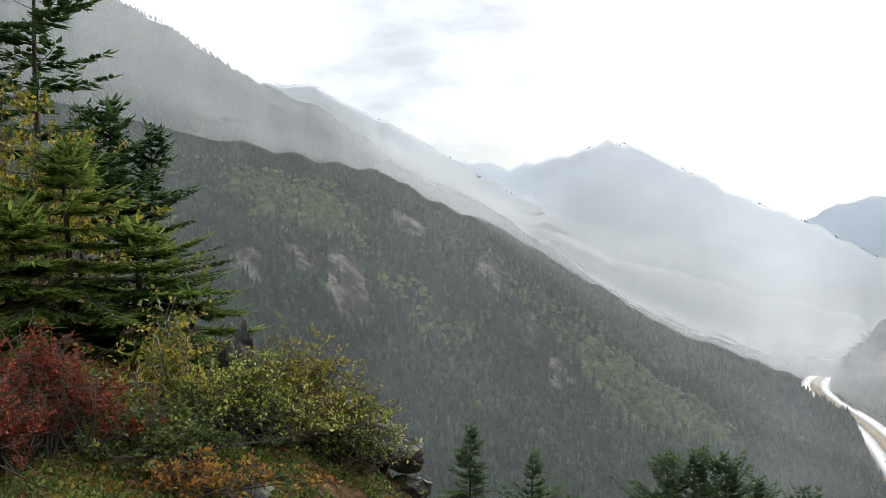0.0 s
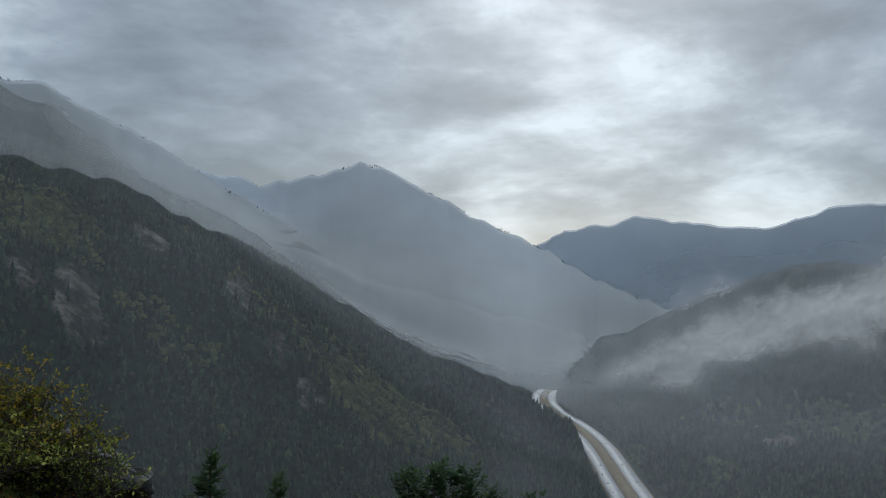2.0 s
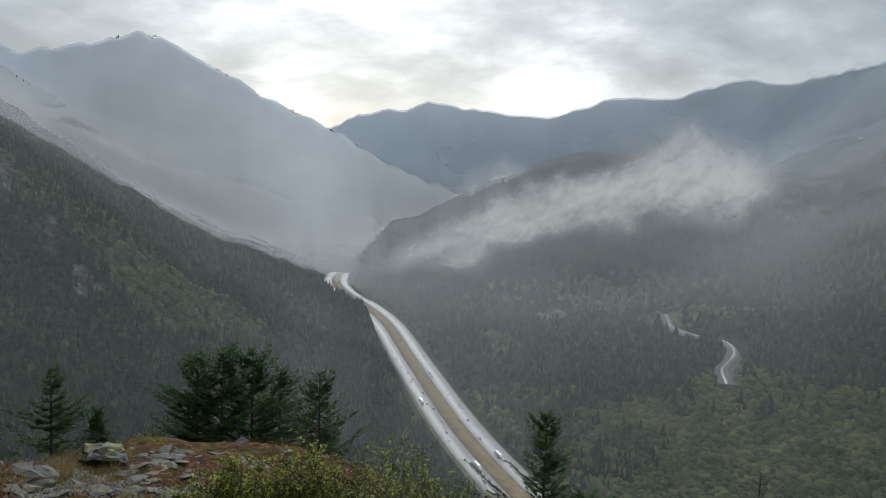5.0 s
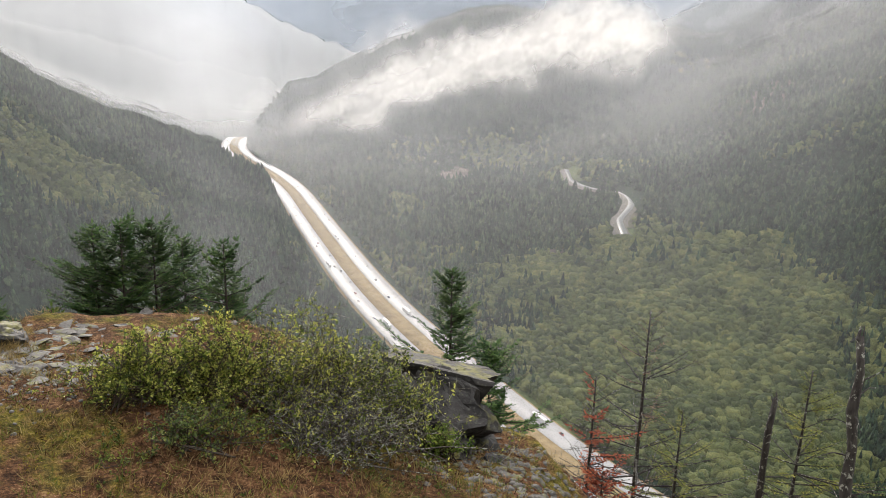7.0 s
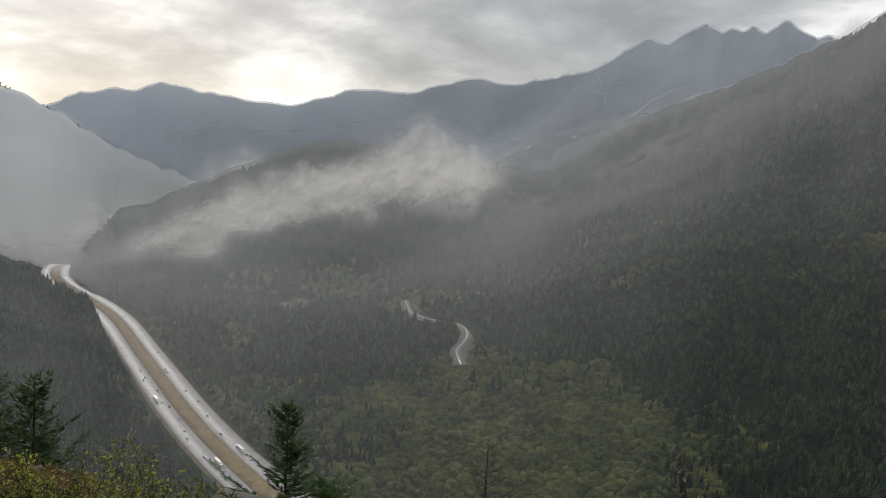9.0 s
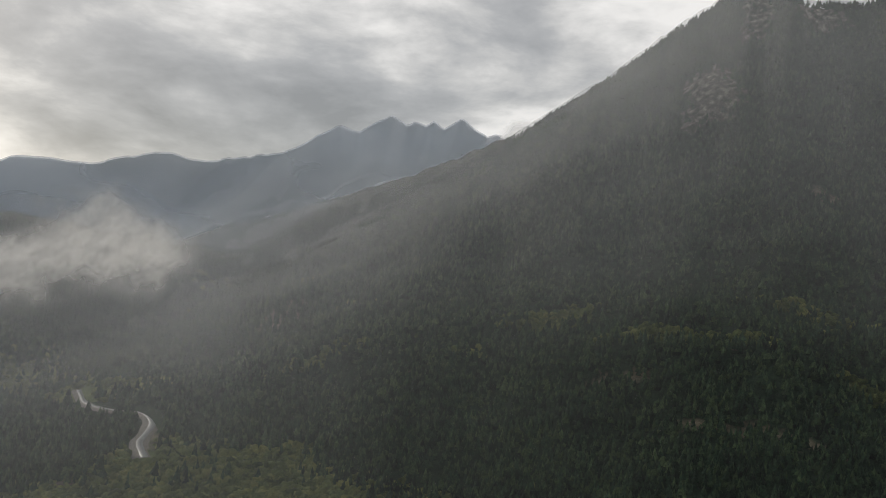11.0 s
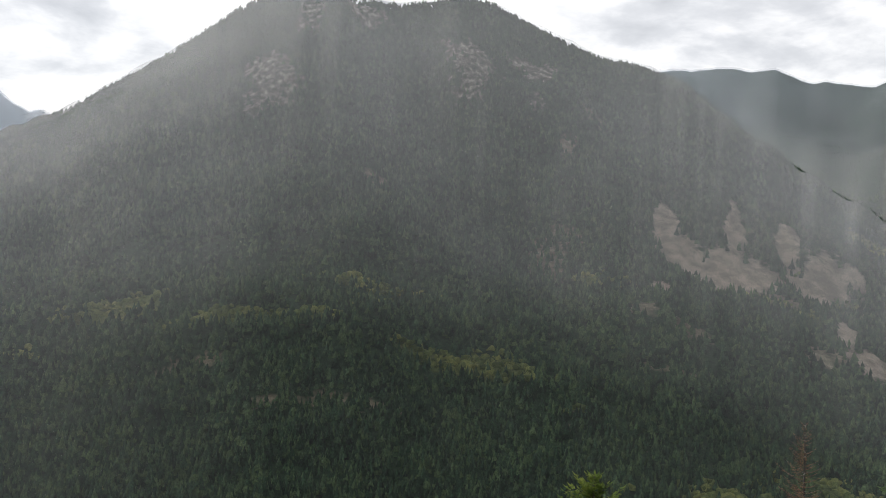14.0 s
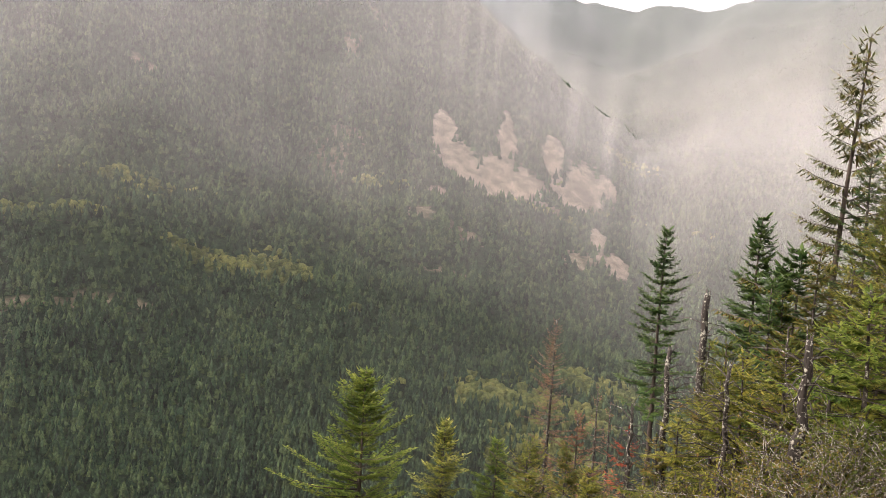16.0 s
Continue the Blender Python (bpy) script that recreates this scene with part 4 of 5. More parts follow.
def conifer(name, az, r, el_top, label, mat, seed, spread=0.16, crown=10.0, step=0.33, droop=0.18, fine=0.11, spray=0.40, lean=(0, 0), leafy_share=1.0,
            wood_mat=None, bare_low=0.0, group="conifers below the ledge", first=0.0, blade=0.10, hang=0.0, limbs=7, thick=0.010, uneven=0.35):
    """A conifer with its tip at the height angle given: tapered trunk, whorls of limbs, sprays of needles."""
    rng = random.Random(seed)
    base = spot(az, r, 0.3)
    tall = math.tan(radians(el_top)) * r - base.z
    top = holder(name, base, label, "tree", group)
    wood_mat = wood_mat or M_BARK
    trunk, arms, green = Soup(), Soup(), Soup()
    bend = [Vector((lean[0] * tall * s + 0.03 * math.sin(s * 7 + seed), lean[1] * tall * s + 0.03 * math.cos(s * 6 + seed), tall * s)) for s in np.linspace(0, 1, 12)]
    rad = max(0.05, tall * thick)
    trunk.tube(bend, [rad * (1 - 0.94 * s) + 0.008 for s in np.linspace(0, 1, 12)], 7)
    span = min(crown, tall * 0.97)
    h = 0.12
    while h < span:
        f = h / span
        s = 1 - h / tall
        p0 = Vector((lean[0] * tall * s, lean[1] * tall * s, tall * s))
        reach = spread * min(tall, crown * 1.4) * (0.05 + 0.95 * min(1, f * 1.2) ** 0.9) * (1.0 if f < 0.8 else 1.0 - (f - 0.8) * 1.2)
        for _ in range(rng.choice((limbs - 1, limbs, limbs))):
            a = rng.uniform(0, 2 * math.pi)
            L = reach * rng.choice((0.5, 0.75, 0.9, 1.05, 1.25)) * min(1.4, 1 + uneven * 2.2 * noise.noise(Vector((math.cos(a) * 1.1, math.sin(a) * 1.1, h * 0.8 + seed * 3.7))))
            if L < 0.08:
                continue
            rise = 0.75 * (1 - f) ** 2 - droop * f
            out = Vector((math.cos(a), math.sin(a), rise)).normalized()
            n = 5
            pts = [p0 + out * L * t + Vector((0, 0, -droop * L * 0.35 * t * t + 0.16 * L * t ** 3)) for t in np.linspace(0, 1, n)]
            arms.tube(pts, [max(0.004, 0.011 * L) * (1 - 0.8 * t) + 0.003 for t in np.linspace(0, 1, n)], 3)
            if rng.random() > leafy_share or f < first or (bare_low and f > 1 - bare_low and rng.random() < 0.85):
                if L > 0.4:
                    for q in range(3):
                        t = rng.uniform(0.3, 0.95)
                        p = pts[0].lerp(pts[-1], t)
                        d = (out + rand_dir(rng) * 0.8).normalized()
                        arms.tube([p, p + d * L * 0.18, p + d * L * 0.34 + Vector((0, 0, -0.03))], [0.006, 0.004, 0.002], 3)
                continue
            t = 0.18
            while t <= 1.0:
                i = min(int(t * (n - 1)), n - 2)
                p = pts[i].lerp(pts[i + 1], t * (n - 1) - i)
                d = (pts[i + 1] - pts[i]).normalized()
                side = d.cross(Vector((0, 0, 1))).normalized()
                size = spray * (1.15 - 0.65 * t) * min(1.0, 0.45 + L)
                for sg in (-1, 1):
                    w = (d * rng.uniform(0.35, 0.9) + side * sg * rng.uniform(0.6, 1.0) + Vector((0, 0, rng.uniform(-0.35, 0.12) - hang))).normalized()
                    v = w.cross(Vector((rng.gauss(0, 0.3), rng.gauss(0, 0.3), 1))).normalized()
                    ln = size * rng.uniform(0.7, 1.25)
                    green.leaf(p, w, v, ln, blade * (0.7 + ln))
                    for q, s2 in ((0.2, -1), (0.3, 1), (0.5, -1), (0.6, 1)):
                        w2 = (w + v * s2 * 0.8 + rand_dir(rng) * 0.25).normalized()
                        green.needle(p + w * ln * q, w2, w2.cross(Vector((0.1, 0.2, 1))).normalized(), ln * 0.62 * (1.2 - q), blade * (0.6 + ln * 0.6))
                t += fine / max(L, 0.12)
            green.leaf(pts[-1], (out + Vector((0, 0, 0.2))).normalized(), out.cross(Vector((0, 0, 1))).normalized(), spray * 0.7, blade)
        h += step * (0.55 + 0.75 * f) * rng.uniform(0.75, 1.25)
    part("trunk", trunk, wood_mat, top, smooth=True)
    if arms.f:
        tagged(part("branchwork", arms, wood_mat, top), kind="stuff")
    if green.f:
        tagged(part("crown", green, mat, top), kind="stuff")
    return top


conifer("fir_tree", -15.0, 31, -13.9, "dark green fir below the ledge with upswept limbs", M_FIR, 11, 0.29, 7.0, limbs=5, step=0.36, droop=-0.08, uneven=0.5)
conifer("fir_tree", -16.4, 30, -13.6, "dark green fir below the ledge with upswept limbs", M_FIR, 12, 0.36, 7.0, lean=(0.01, 0), limbs=5, step=0.36, droop=-0.08, uneven=0.5)
conifer("fir_tree", -18.7, 31, -13.8, "dark green fir below the ledge with upswept limbs", M_FIR, 13, 0.36, 7.0, limbs=5, step=0.36, droop=-0.08, uneven=0.5)
conifer("fir_tree", -20.6, 33, -14.9, "dark green fir below the ledge with upswept limbs", M_FIR, 14, 0.26, 6.0, limbs=5, step=0.36, droop=-0.05, uneven=0.5)
conifer("fir_tree", -23.4, 29, -15.2, "slim dark green fir with open limbs below the ledge", M_FIR, 15, 0.31, 6.0, leafy_share=0.9, limbs=4, step=0.36, droop=-0.15, uneven=0.6)
conifer("fir_tree", -39.9, 36, -17.4, "dark green fir standing before the motorway", M_FIR, 16, 0.26, 8.5, limbs=5, step=0.38, droop=-0.12, uneven=0.45, leafy_share=0.92)
conifer("fir_tree", -43.0, 30, -22.6, "short dark fir under the overhanging rock", M_FIR, 17, 0.42, 5.0, limbs=5, step=0.4, droop=-0.1, uneven=0.7)
conifer("fir_tree", -5.8, 34, -14.3, "dark green fir with a blunt top below the ledge", M_FIR, 18, 0.26, 6.0, limbs=5, step=0.36, droop=-0.05, uneven=0.6)
conifer("fir_tree", -1.4, 30, -12.2, "grey-green fir with drooping limbs below the ledge", M_FIR, 19, 0.16, 7.0, droop=0.4)
conifer("fir_tree", -8.5, 33, -17.0, "small green fir below the stony ledge", M_FIR, 20, 0.22, 5.0)
conifer("fir_tree", -12.0, 30, -18.6, "young light green fir below the stony ledge", M_BRIGHT, 21, 0.16, 4.0, fine=0.2)
conifer("fir_tree", -10.2, 29, -19.5, "young light green fir below the stony ledge", M_BRIGHT, 22, 0.15, 4.0, fine=0.2)
# the left hand stand
conifer("fir_tree", 26.9, 16, 21.0, "tall dark fir with long bare-based limbs", M_FIR, 31, 0.38, 7.5, step=0.4, group="firs beside the path", leafy_share=0.9, limbs=4)
conifer("fir_tree", 29.6, 18, 22.0, "tall dark fir with long bare-based limbs", M_FIR, 32, 0.24, 8.0, step=0.4, group="firs beside the path", leafy_share=0.9, limbs=4)
conifer("fir_tree", 22.8, 21, 9.5, "dense dark green fir beside the path", M_FIR, 33, 0.26, 6.5, limbs=6, uneven=0.6, group="firs beside the path")
conifer("fir_tree", 24.5, 22, 9.0, "dense dark green fir beside the path", M_FIR, 34, 0.22, 6.0, limbs=6, uneven=0.6, group="firs beside the path")
conifer("fir_tree", 20.1, 22, 8.1, "slender pointed fir beside the path", M_FIR, 35, 0.20, 6.5, limbs=6, uneven=0.6, group="firs beside the path")
conifer("hemlock", 25.0, 10.6, 6.5, "bright green hemlock with sweeping drooping limbs", M_BRIGHT, 36, 0.62, 5.0, step=0.2, droop=0.5, fine=0.055, spray=0.30, group="firs beside the path", blade=0.042, limbs=12)
conifer("hemlock", 20.6, 10.4, 1.5, "bright green hemlock with sweeping drooping limbs", M_BRIGHT, 37, 0.72, 4.0, step=0.17, droop=0.5, fine=0.055, spray=0.30, group="firs beside the path", blade=0.042, limbs=12)
conifer("hemlock", 17.2, 10.2, -2.6, "bright green hemlock with sweeping drooping limbs", M_BRIGHT, 38, 0.85, 4.0, step=0.17, droop=0.55, fine=0.055, spray=0.30, group="firs beside the path", blade=0.042, limbs=12)
conifer("hemlock", 28.0, 10.0, 3.0, "bright green hemlock with sweeping drooping limbs", M_BRIGHT, 39, 0.6, 5.0, step=0.2, droop=0.5, fine=0.06, spray=0.30, group="firs beside the path", blade=0.042, limbs=11)
# dead trees below the rubble slope
conifer("dead_tree", -50.9, 15.5, -23.9, "small dead conifer with bright red needles", M_RED, 41, 0.24, 4.2, step=0.24, leafy_share=0.35, wood_mat=M_DEADBARK, group="dead trees", fine=0.08, spray=0.2, blade=0.04)
conifer("dead_tree", -52.0, 13.5, -30.0, "small dead conifer with bright red needles", M_RED, 42, 0.3, 2.5, step=0.2, leafy_share=0.45, wood_mat=M_DEADBARK, group="dead trees", fine=0.07, spray=0.2, blade=0.04)
conifer("dead_tree", -54.5, 23, -19.2, "bare grey dead conifer with thin level limbs", M_BROWN, 43, 0.27, 9.0, step=0.30, droop=0.05, leafy_share=0.12, spray=0.14, blade=0.02, fine=0.1, wood_mat=M_DEADBARK, group="dead trees", limbs=4)
conifer("dead_tree", -57.5, 21, -25.5, "thin half-dead conifer with sparse yellow-green tips", M_OLIVE, 44, 0.3, 5.0, step=0.3, leafy_share=0.6, spray=0.17, blade=0.032, fine=0.07, wood_mat=M_DEADBARK, group="dead trees", limbs=4)
conifer("dead_tree", -65.5, 19, -21.5, "half-dead conifer with sparse yellow-green tips", M_OLIVE, 46, 0.28, 6.0, step=0.3, leafy_share=0.6, spray=0.17, blade=0.032, fine=0.07, wood_mat=M_DEADBARK, group="dead trees", limbs=4)
# the right hand stand
conifer("fir_tree", -112.5, 34, -13.4, "light green young fir with raised limbs", M_BRIGHT, 51, 0.27, 7.0, limbs=7, step=0.36, droop=-0.12, uneven=0.55, group="trees on the right slope", fine=0.1)
conifer("fir_tree", -118.4, 33, -16.3, "yellow-green young fir on the slope", M_BUSHLEAF, 53, 0.17, 6.0, group="trees on the right slope", fine=0.11)
conifer("fir_tree", -122.2, 33, -17.4, "yellow-green young fir on the slope", M_BRIGHT, 54, 0.16, 5.0, group="trees on the right slope", fine=0.12)
conifer("dead_tree", -125.7, 38, -8.8, "tall dead conifer with rusty brown twigs", M_BROWN, 55, 0.14, 9.0, step=0.26, leafy_share=0.75, wood_mat=M_DEADBARK, group="trees on the right slope", limbs=6, spray=0.18, blade=0.03)
conifer("dead_tree", -129.0, 30, -13.0, "broken grey pole of a dead conifer", M_BROWN, 56, 0.14, 5.0, step=0.36, spray=0.2, blade=0.03, leafy_share=0.5, wood_mat=M_DEADBARK, group="trees on the right slope", limbs=4)
conifer("dead_tree", -130.0, 31, -14.0, "broken grey pole of a dead conifer", M_BROWN, 57, 0.14, 4.0, step=0.36, spray=0.2, blade=0.03, leafy_share=0.4, wood_mat=M_DEADBARK, group="trees on the right slope", limbs=4)
conifer("fir_tree", -132.7, 34, -1.9, "dark bluish fir with layered level limbs", M_FIR, 58, 0.15, 8.0, step=0.42, droop=0.1, group="trees on the right slope", leafy_share=0.92)
conifer("fir_tree", -138.6, 27, -0.6, "dense green fir with rusty inner twigs", M_FIR, 59, 0.16, 9.0, group="trees on the right slope")
conifer("cedar_tree", -142.7, 22, 11.1, "tall open cedar with hanging rusty green sprays", M_CEDAR, 60, 0.19, 11.0, step=0.42, droop=0.2, hang=0.7, spray=0.40, lean=(-0.02, -0.03), group="trees on the right slope", limbs=5, blade=0.05, uneven=0.7)
conifer("cedar_tree", -145.5, 19, 4.0, "dense cedar with yellow-green hanging sprays", M_OLIVE, 61, 0.26, 8.0, hang=0.4, spray=0.2, group="trees on the right slope", fine=0.06, blade=0.035)
conifer("hemlock", -146.0, 14, -1.0, "yellow-green hemlock with sweeping drooping limbs", M_OLIVE, 62, 0.42, 6.0, droop=0.4, group="trees on the right slope", fine=0.075, spray=0.26, blade=0.045, limbs=8)
conifer("cedar_tree", -140.3, 19, -5.5, "yellow-green cedar sapling in the thicket", M_OLIVE, 63, 0.3, 6.0, group="trees on the right slope", fine=0.075, spray=0.22, blade=0.045)
conifer("cedar_tree", -147.0, 24, 7.0, "tall open cedar with hanging rusty green sprays", M_CEDAR, 65, 0.2, 9.0, hang=0.5, spray=0.42, group="trees on the right slope", limbs=5)
conifer("cedar_tree", -144.0, 16, -3.0, "dense cedar with yellow-green hanging sprays", M_OLIVE, 66, 0.34, 5.0, hang=0.4, spray=0.2, blade=0.038, group="trees on the right slope", fine=0.065)
conifer("hemlock", -141.0, 20, -2.5, "dense green hemlock with drooping tips", M_FIR, 67, 0.26, 6.0, droop=0.4, group="trees on the right slope")
conifer("hemlock", -137.0, 17, -9.0, "yellow-green hemlock sapling in the thicket", M_OLIVE, 68, 0.34, 4.0, droop=0.4, group="trees on the right slope", fine=0.08, spray=0.26, blade=0.045)
conifer("dead_tree", -127.8, 28, -15.0, "small dead conifer with rusty brown twigs", M_BROWN, 69, 0.2, 5.0, leafy_share=0.7, wood_mat=M_DEADBARK, group="trees on the right slope", limbs=5, spray=0.22)
conifer("dead_tree", -141.5, 16, -7.5, "mottled dead trunk patched with pale lichen", M_BROWN, 64, 0.14, 5.0, leafy_share=0.15, wood_mat=M_DEADBARK, group="trees on the right slope", thick=0.02, lean=(0.03, 0.05), limbs=3)


for s_az, s_r, s_el, s_mat, s_wide, s_share, s_label in (
        (-124.5, 26, -17.6, M_OLIVE, 0.34, 0.9, "yellow-green sapling in the thicket"), (-127.2, 24, -17.2, M_CEDAR, 0.34, 0.9, "rusty green cedar sapling in the thicket"),
        (-128.9, 22, -18.4, M_OLIVE, 0.40, 0.9, "yellow-green sapling in the thicket"), (-131.2, 20, -15.6, M_RED, 0.26, 0.3, "dead sapling with a few red needles"),
        (-133.2, 18, -15.6, M_CEDAR, 0.36, 0.8, "rusty green cedar sapling in the thicket"), (-134.6, 17, -14.2, M_OLIVE, 0.34, 0.8, "yellow-green sapling in the thicket"),
        (-136.8, 18, -10.6, M_CEDAR, 0.30, 0.8, "rusty green cedar sapling in the thicket"), (-138.2, 16, -9.6, M_OLIVE, 0.34, 0.9, "yellow-green sapling in the thicket"),
        (-139.6, 19, -4.4, M_FIR, 0.26, 0.95, "dark green young fir among cedars"), (-140.7, 15, -8.6, M_OLIVE, 0.34, 0.9, "yellow-green sapling in the thicket"),
        (-142.2, 18, -2.4, M_CEDAR, 0.28, 0.95, "rusty green cedar with hanging sprays"), (-143.6, 14, -6.6, M_BRIGHT, 0.36, 0.95, "bright green hemlock sapling in the thicket"),
        (-145.2, 13, -4.6, M_BRIGHT, 0.38, 0.95, "bright green hemlock sapling in the thicket"), (-146.6, 17, 1.6, M_CEDAR, 0.28, 0.95, "rusty green cedar with hanging sprays"),
        (-144.6, 21, 3.6, M_FIR, 0.24, 0.95, "dark green young fir among cedars"), (-136.0, 22, -9.0, M_OLIVE, 0.22, 0.8, "slim yellow-green sapling in the thicket")):
    conifer("sapling", s_az, s_r, s_el, s_label, s_mat, int(-s_az * 10), s_wide, 6.0, step=0.3, droop=0.2, fine=0.075, spray=0.27, leafy_share=s_share, wood_mat=M_DEADBARK,
            group="trees on the right slope", blade=0.05, limbs=7, hang=0.25, uneven=0.5)


def snag(az, r, el_top, rad, lean, label, seed, coat=None):
    """A broken-off dead trunk with a jagged end and stubs."""
    rng = random.Random(seed)
    base = spot(az, r, 0.3)
    tall = math.tan(radians(el_top)) * r - base.z
    top = holder("snag", base, label, "dead tree", "dead trees")
    s = Soup()
    pts = [Vector((lean[0] * tall * t + rng.gauss(0, 0.02), lean[1] * tall * t + rng.gauss(0, 0.02), tall * t)) for t in np.linspace(0, 1, 14)]
    s.tube(pts, [rad * (1 - 0.55 * t) * rng.uniform(0.85, 1.15) for t in np.linspace(0, 1, 14)], 9)
    for _ in range(5):
        a = rng.uniform(0, 6.28)
        q = pts[-1] + Vector((math.cos(a), math.sin(a), 0)) * rad * 0.3
        s.tube([q - Vector((0, 0, 0.1)), q + Vector((rng.gauss(0, 0.02), rng.gauss(0, 0.02), rng.uniform(0.05, 0.25)))], [rad * 0.16, rad * 0.03], 4)
    part("trunk", s, coat or M_DEADBARK, top, smooth=True)
    b = Soup()
    for _ in range(26):
        t = rng.uniform(0.35, 0.99)
        p = Vector((lean[0] * tall * t, lean[1] * tall * t, tall * t))
        d = rand_dir(rng, 0.5)
        L = rng.uniform(0.2, 1.3) * (1.2 - 0.6 * t)
        b.tube([p, p + d * L * 0.5 + Vector((0, 0, 0.05)), p + d * L + Vector((0, 0, -0.1 * L))], [0.018, 0.011, 0.004], 3)
    tagged(part("branchwork", b, M_DEADBARK, top), kind="stuff")
    return top


snag(-135.9, 20, -6.1, 0.16, (0.02, 0.01), "blackened broken trunk patched with pale lichen", 71, M_SNAG)
snag(-63.3, 15, -23.6, 0.12, (0.0, 0.0), "broken dark trunk with splintered dead limbs", 72)
snag(-70.2, 11.5, -21.5, 0.14, (0.22, 0.16), "leaning mossy dead trunk with broken top", 73)
snag(-131.6, 19, -14.2, 0.07, (0.03, 0.0), "thin grey lichened pole in the thicket", 75, M_SNAG)
snag(-137.4, 15, -10.8, 0.07, (-0.02, 0.03), "thin grey lichened pole in the thicket", 76, M_SNAG)
snag(-141.8, 12, -8.0, 0.11, (-0.06, 0.06), "leaning dark trunk crusted with pale lichen", 77, M_SNAG)
snag(-133.8, 18, -10.0, 0.10, (0.01, 0.02), "grey lichened dead stem in the thicket", 74, M_SNAG)


def shrub(name, az, r, wide, tall, label, leaf_mat, twig_mat, seed, stems=40, leaves=2200, leaf=0.045, group="bushes on the ledge", deep=None, twiggy=0):
    """A bush: stems fanning from its foot, forking to twigs, with small leaves towards the outside."""
    rng = random.Random(seed)
    base = spot(az, r, 0.04)
    top = holder(name, base, label, "bush", group)
    a = radians(az)
    side, away = Vector((math.cos(a), math.sin(a), 0)), Vector((-math.sin(a), math.cos(a), 0))
    deep = deep or wide * 0.7
    twigs, green = Soup(), Soup()
    tips = []
    for _ in range(stems):
        foot = side * rng.uniform(-0.35, 0.35) * wide + away * rng.uniform(-0.35, 0.35) * deep
        goal = side * rng.gauss(0, 0.30) * wide + away * rng.gauss(0, 0.28) * deep
        hh = tall * rng.uniform(0.55, 1.1) * math.exp(-((goal.x ** 2 + goal.y ** 2) / (wide * wide * 0.32)))
        end = goal + Vector((0, 0, max(hh, 0.12)))
        kink = foot.lerp(end, 0.5) + rand_dir(rng) * 0.1 * tall
        twigs.tube([foot, kink, end], [0.011, 0.007, 0.003], 3)
        for _ in range(6):
            t = rng.uniform(0.35, 1.0)
            p = kink.lerp(end, (t - 0.5) * 2) if t > 0.5 else foot.lerp(kink, t * 2)
            d = (rand_dir(rng, 0.7) + Vector((0, 0, 0.35))).normalized()
            L = rng.uniform(0.12, 0.36) * min(1.0, tall)
            q = p + d * L
            twigs.tube([p, p + d * L * 0.5 + rand_dir(rng) * 0.02, q], [0.005, 0.0035, 0.0015], 3)
            tips.append((p, q))
    for _ in range(twiggy):
        p, q = rng.choice(tips)
        d = (rand_dir(rng, 0.6)).normalized()
        L = rng.uniform(0.08, 0.3)
        twigs.tube([q, q + d * L * 0.5 + rand_dir(rng) * 0.02, q + d * L], [0.004, 0.003, 0.0015], 3)
    for _ in range(leaves):
        p, q = rng.choice(tips)
        o = p.lerp(q, rng.uniform(0.1, 1.1)) + rand_dir(rng) * 0.02
        d = (rand_dir(rng) + Vector((0, 0, 0.3))).normalized()
        s = d.cross(rand_dir(rng)).normalized()
        ln = leaf * rng.uniform(0.6, 1.35)
        green.leaf(o, d, s, ln, ln * 0.55)
    tagged(part("branchwork", twigs, twig_mat, top), kind="stuff")
    tagged(part("foliage", green, leaf_mat, top), kind="stuff")
    return top


# the large bush before the slab, in its clumps
shrub("bush", -18.0, 8.8, 1.5, 0.75, "low yellow-green leafy bush on the stony ledge", M_BUSHLEAF, M_DARKTWIG, 81, 70, 6500, 0.041)
shrub("bush", -23.5, 8.9, 1.7, 1.05, "yellow-green leafy bush with dark stems", M_BUSHLEAF, M_DARKTWIG, 82, 80, 7500, 0.041)
shrub("bush", -29.5, 8.8, 1.9, 1.45, "tangled grey-twigged bush with small green leaves", M_BUSHLEAF, M_TWIG, 83, 110, 7500, 0.041, twiggy=600)
shrub("bush", -34.5, 9.2, 1.6, 1.15, "tangled grey-twigged bush with small green leaves", M_BUSHLEAF, M_TWIG, 84, 100, 6500, 0.041, twiggy=500)
shrub("bush", -31.5, 7.9, 1.6, 0.65, "mostly dead tangle of grey lichened twigs", M_BUSHLEAF, M_TWIG, 85, 80, 1600, 0.042, twiggy=800)
shrub("bush", -21.0, 7.7, 1.3, 0.45, "low dark green heath clump", M_HEATH, M_DARKTWIG, 86, 50, 2600, 0.035)
shrub("bush", -39.0, 9.4, 0.8, 0.5, "small bright green bush under the slab", M_BRIGHT, M_DARKTWIG, 87, 40, 1600, 0.045)
# bushes on the left bank
shrub("bush", 10.5, 8.2, 1.6, 0.95, "yellowing small-leaved bush on the mossy bank", M_YELLOW, M_DARKTWIG, 91, 90, 6500, 0.038, twiggy=250)
shrub("bush", 7.0, 8.2, 1.2, 0.7, "open twiggy bush with yellow-green leaves", M_BUSHLEAF, M_DARKTWIG, 92, 70, 4000, 0.037, twiggy=250)
shrub("bush", 14.0, 7.6, 1.5, 0.7, "green heath bush with orange-tinged leaves", M_BUSHLEAF, M_DARKTWIG, 93, 80, 5200, 0.037)
shrub("bush", 18.8, 7.8, 0.9, 1.15, "upright sapling bush with pale yellow-green leaves", M_YELLOW, M_TWIG, 94, 30, 1500, 0.055)
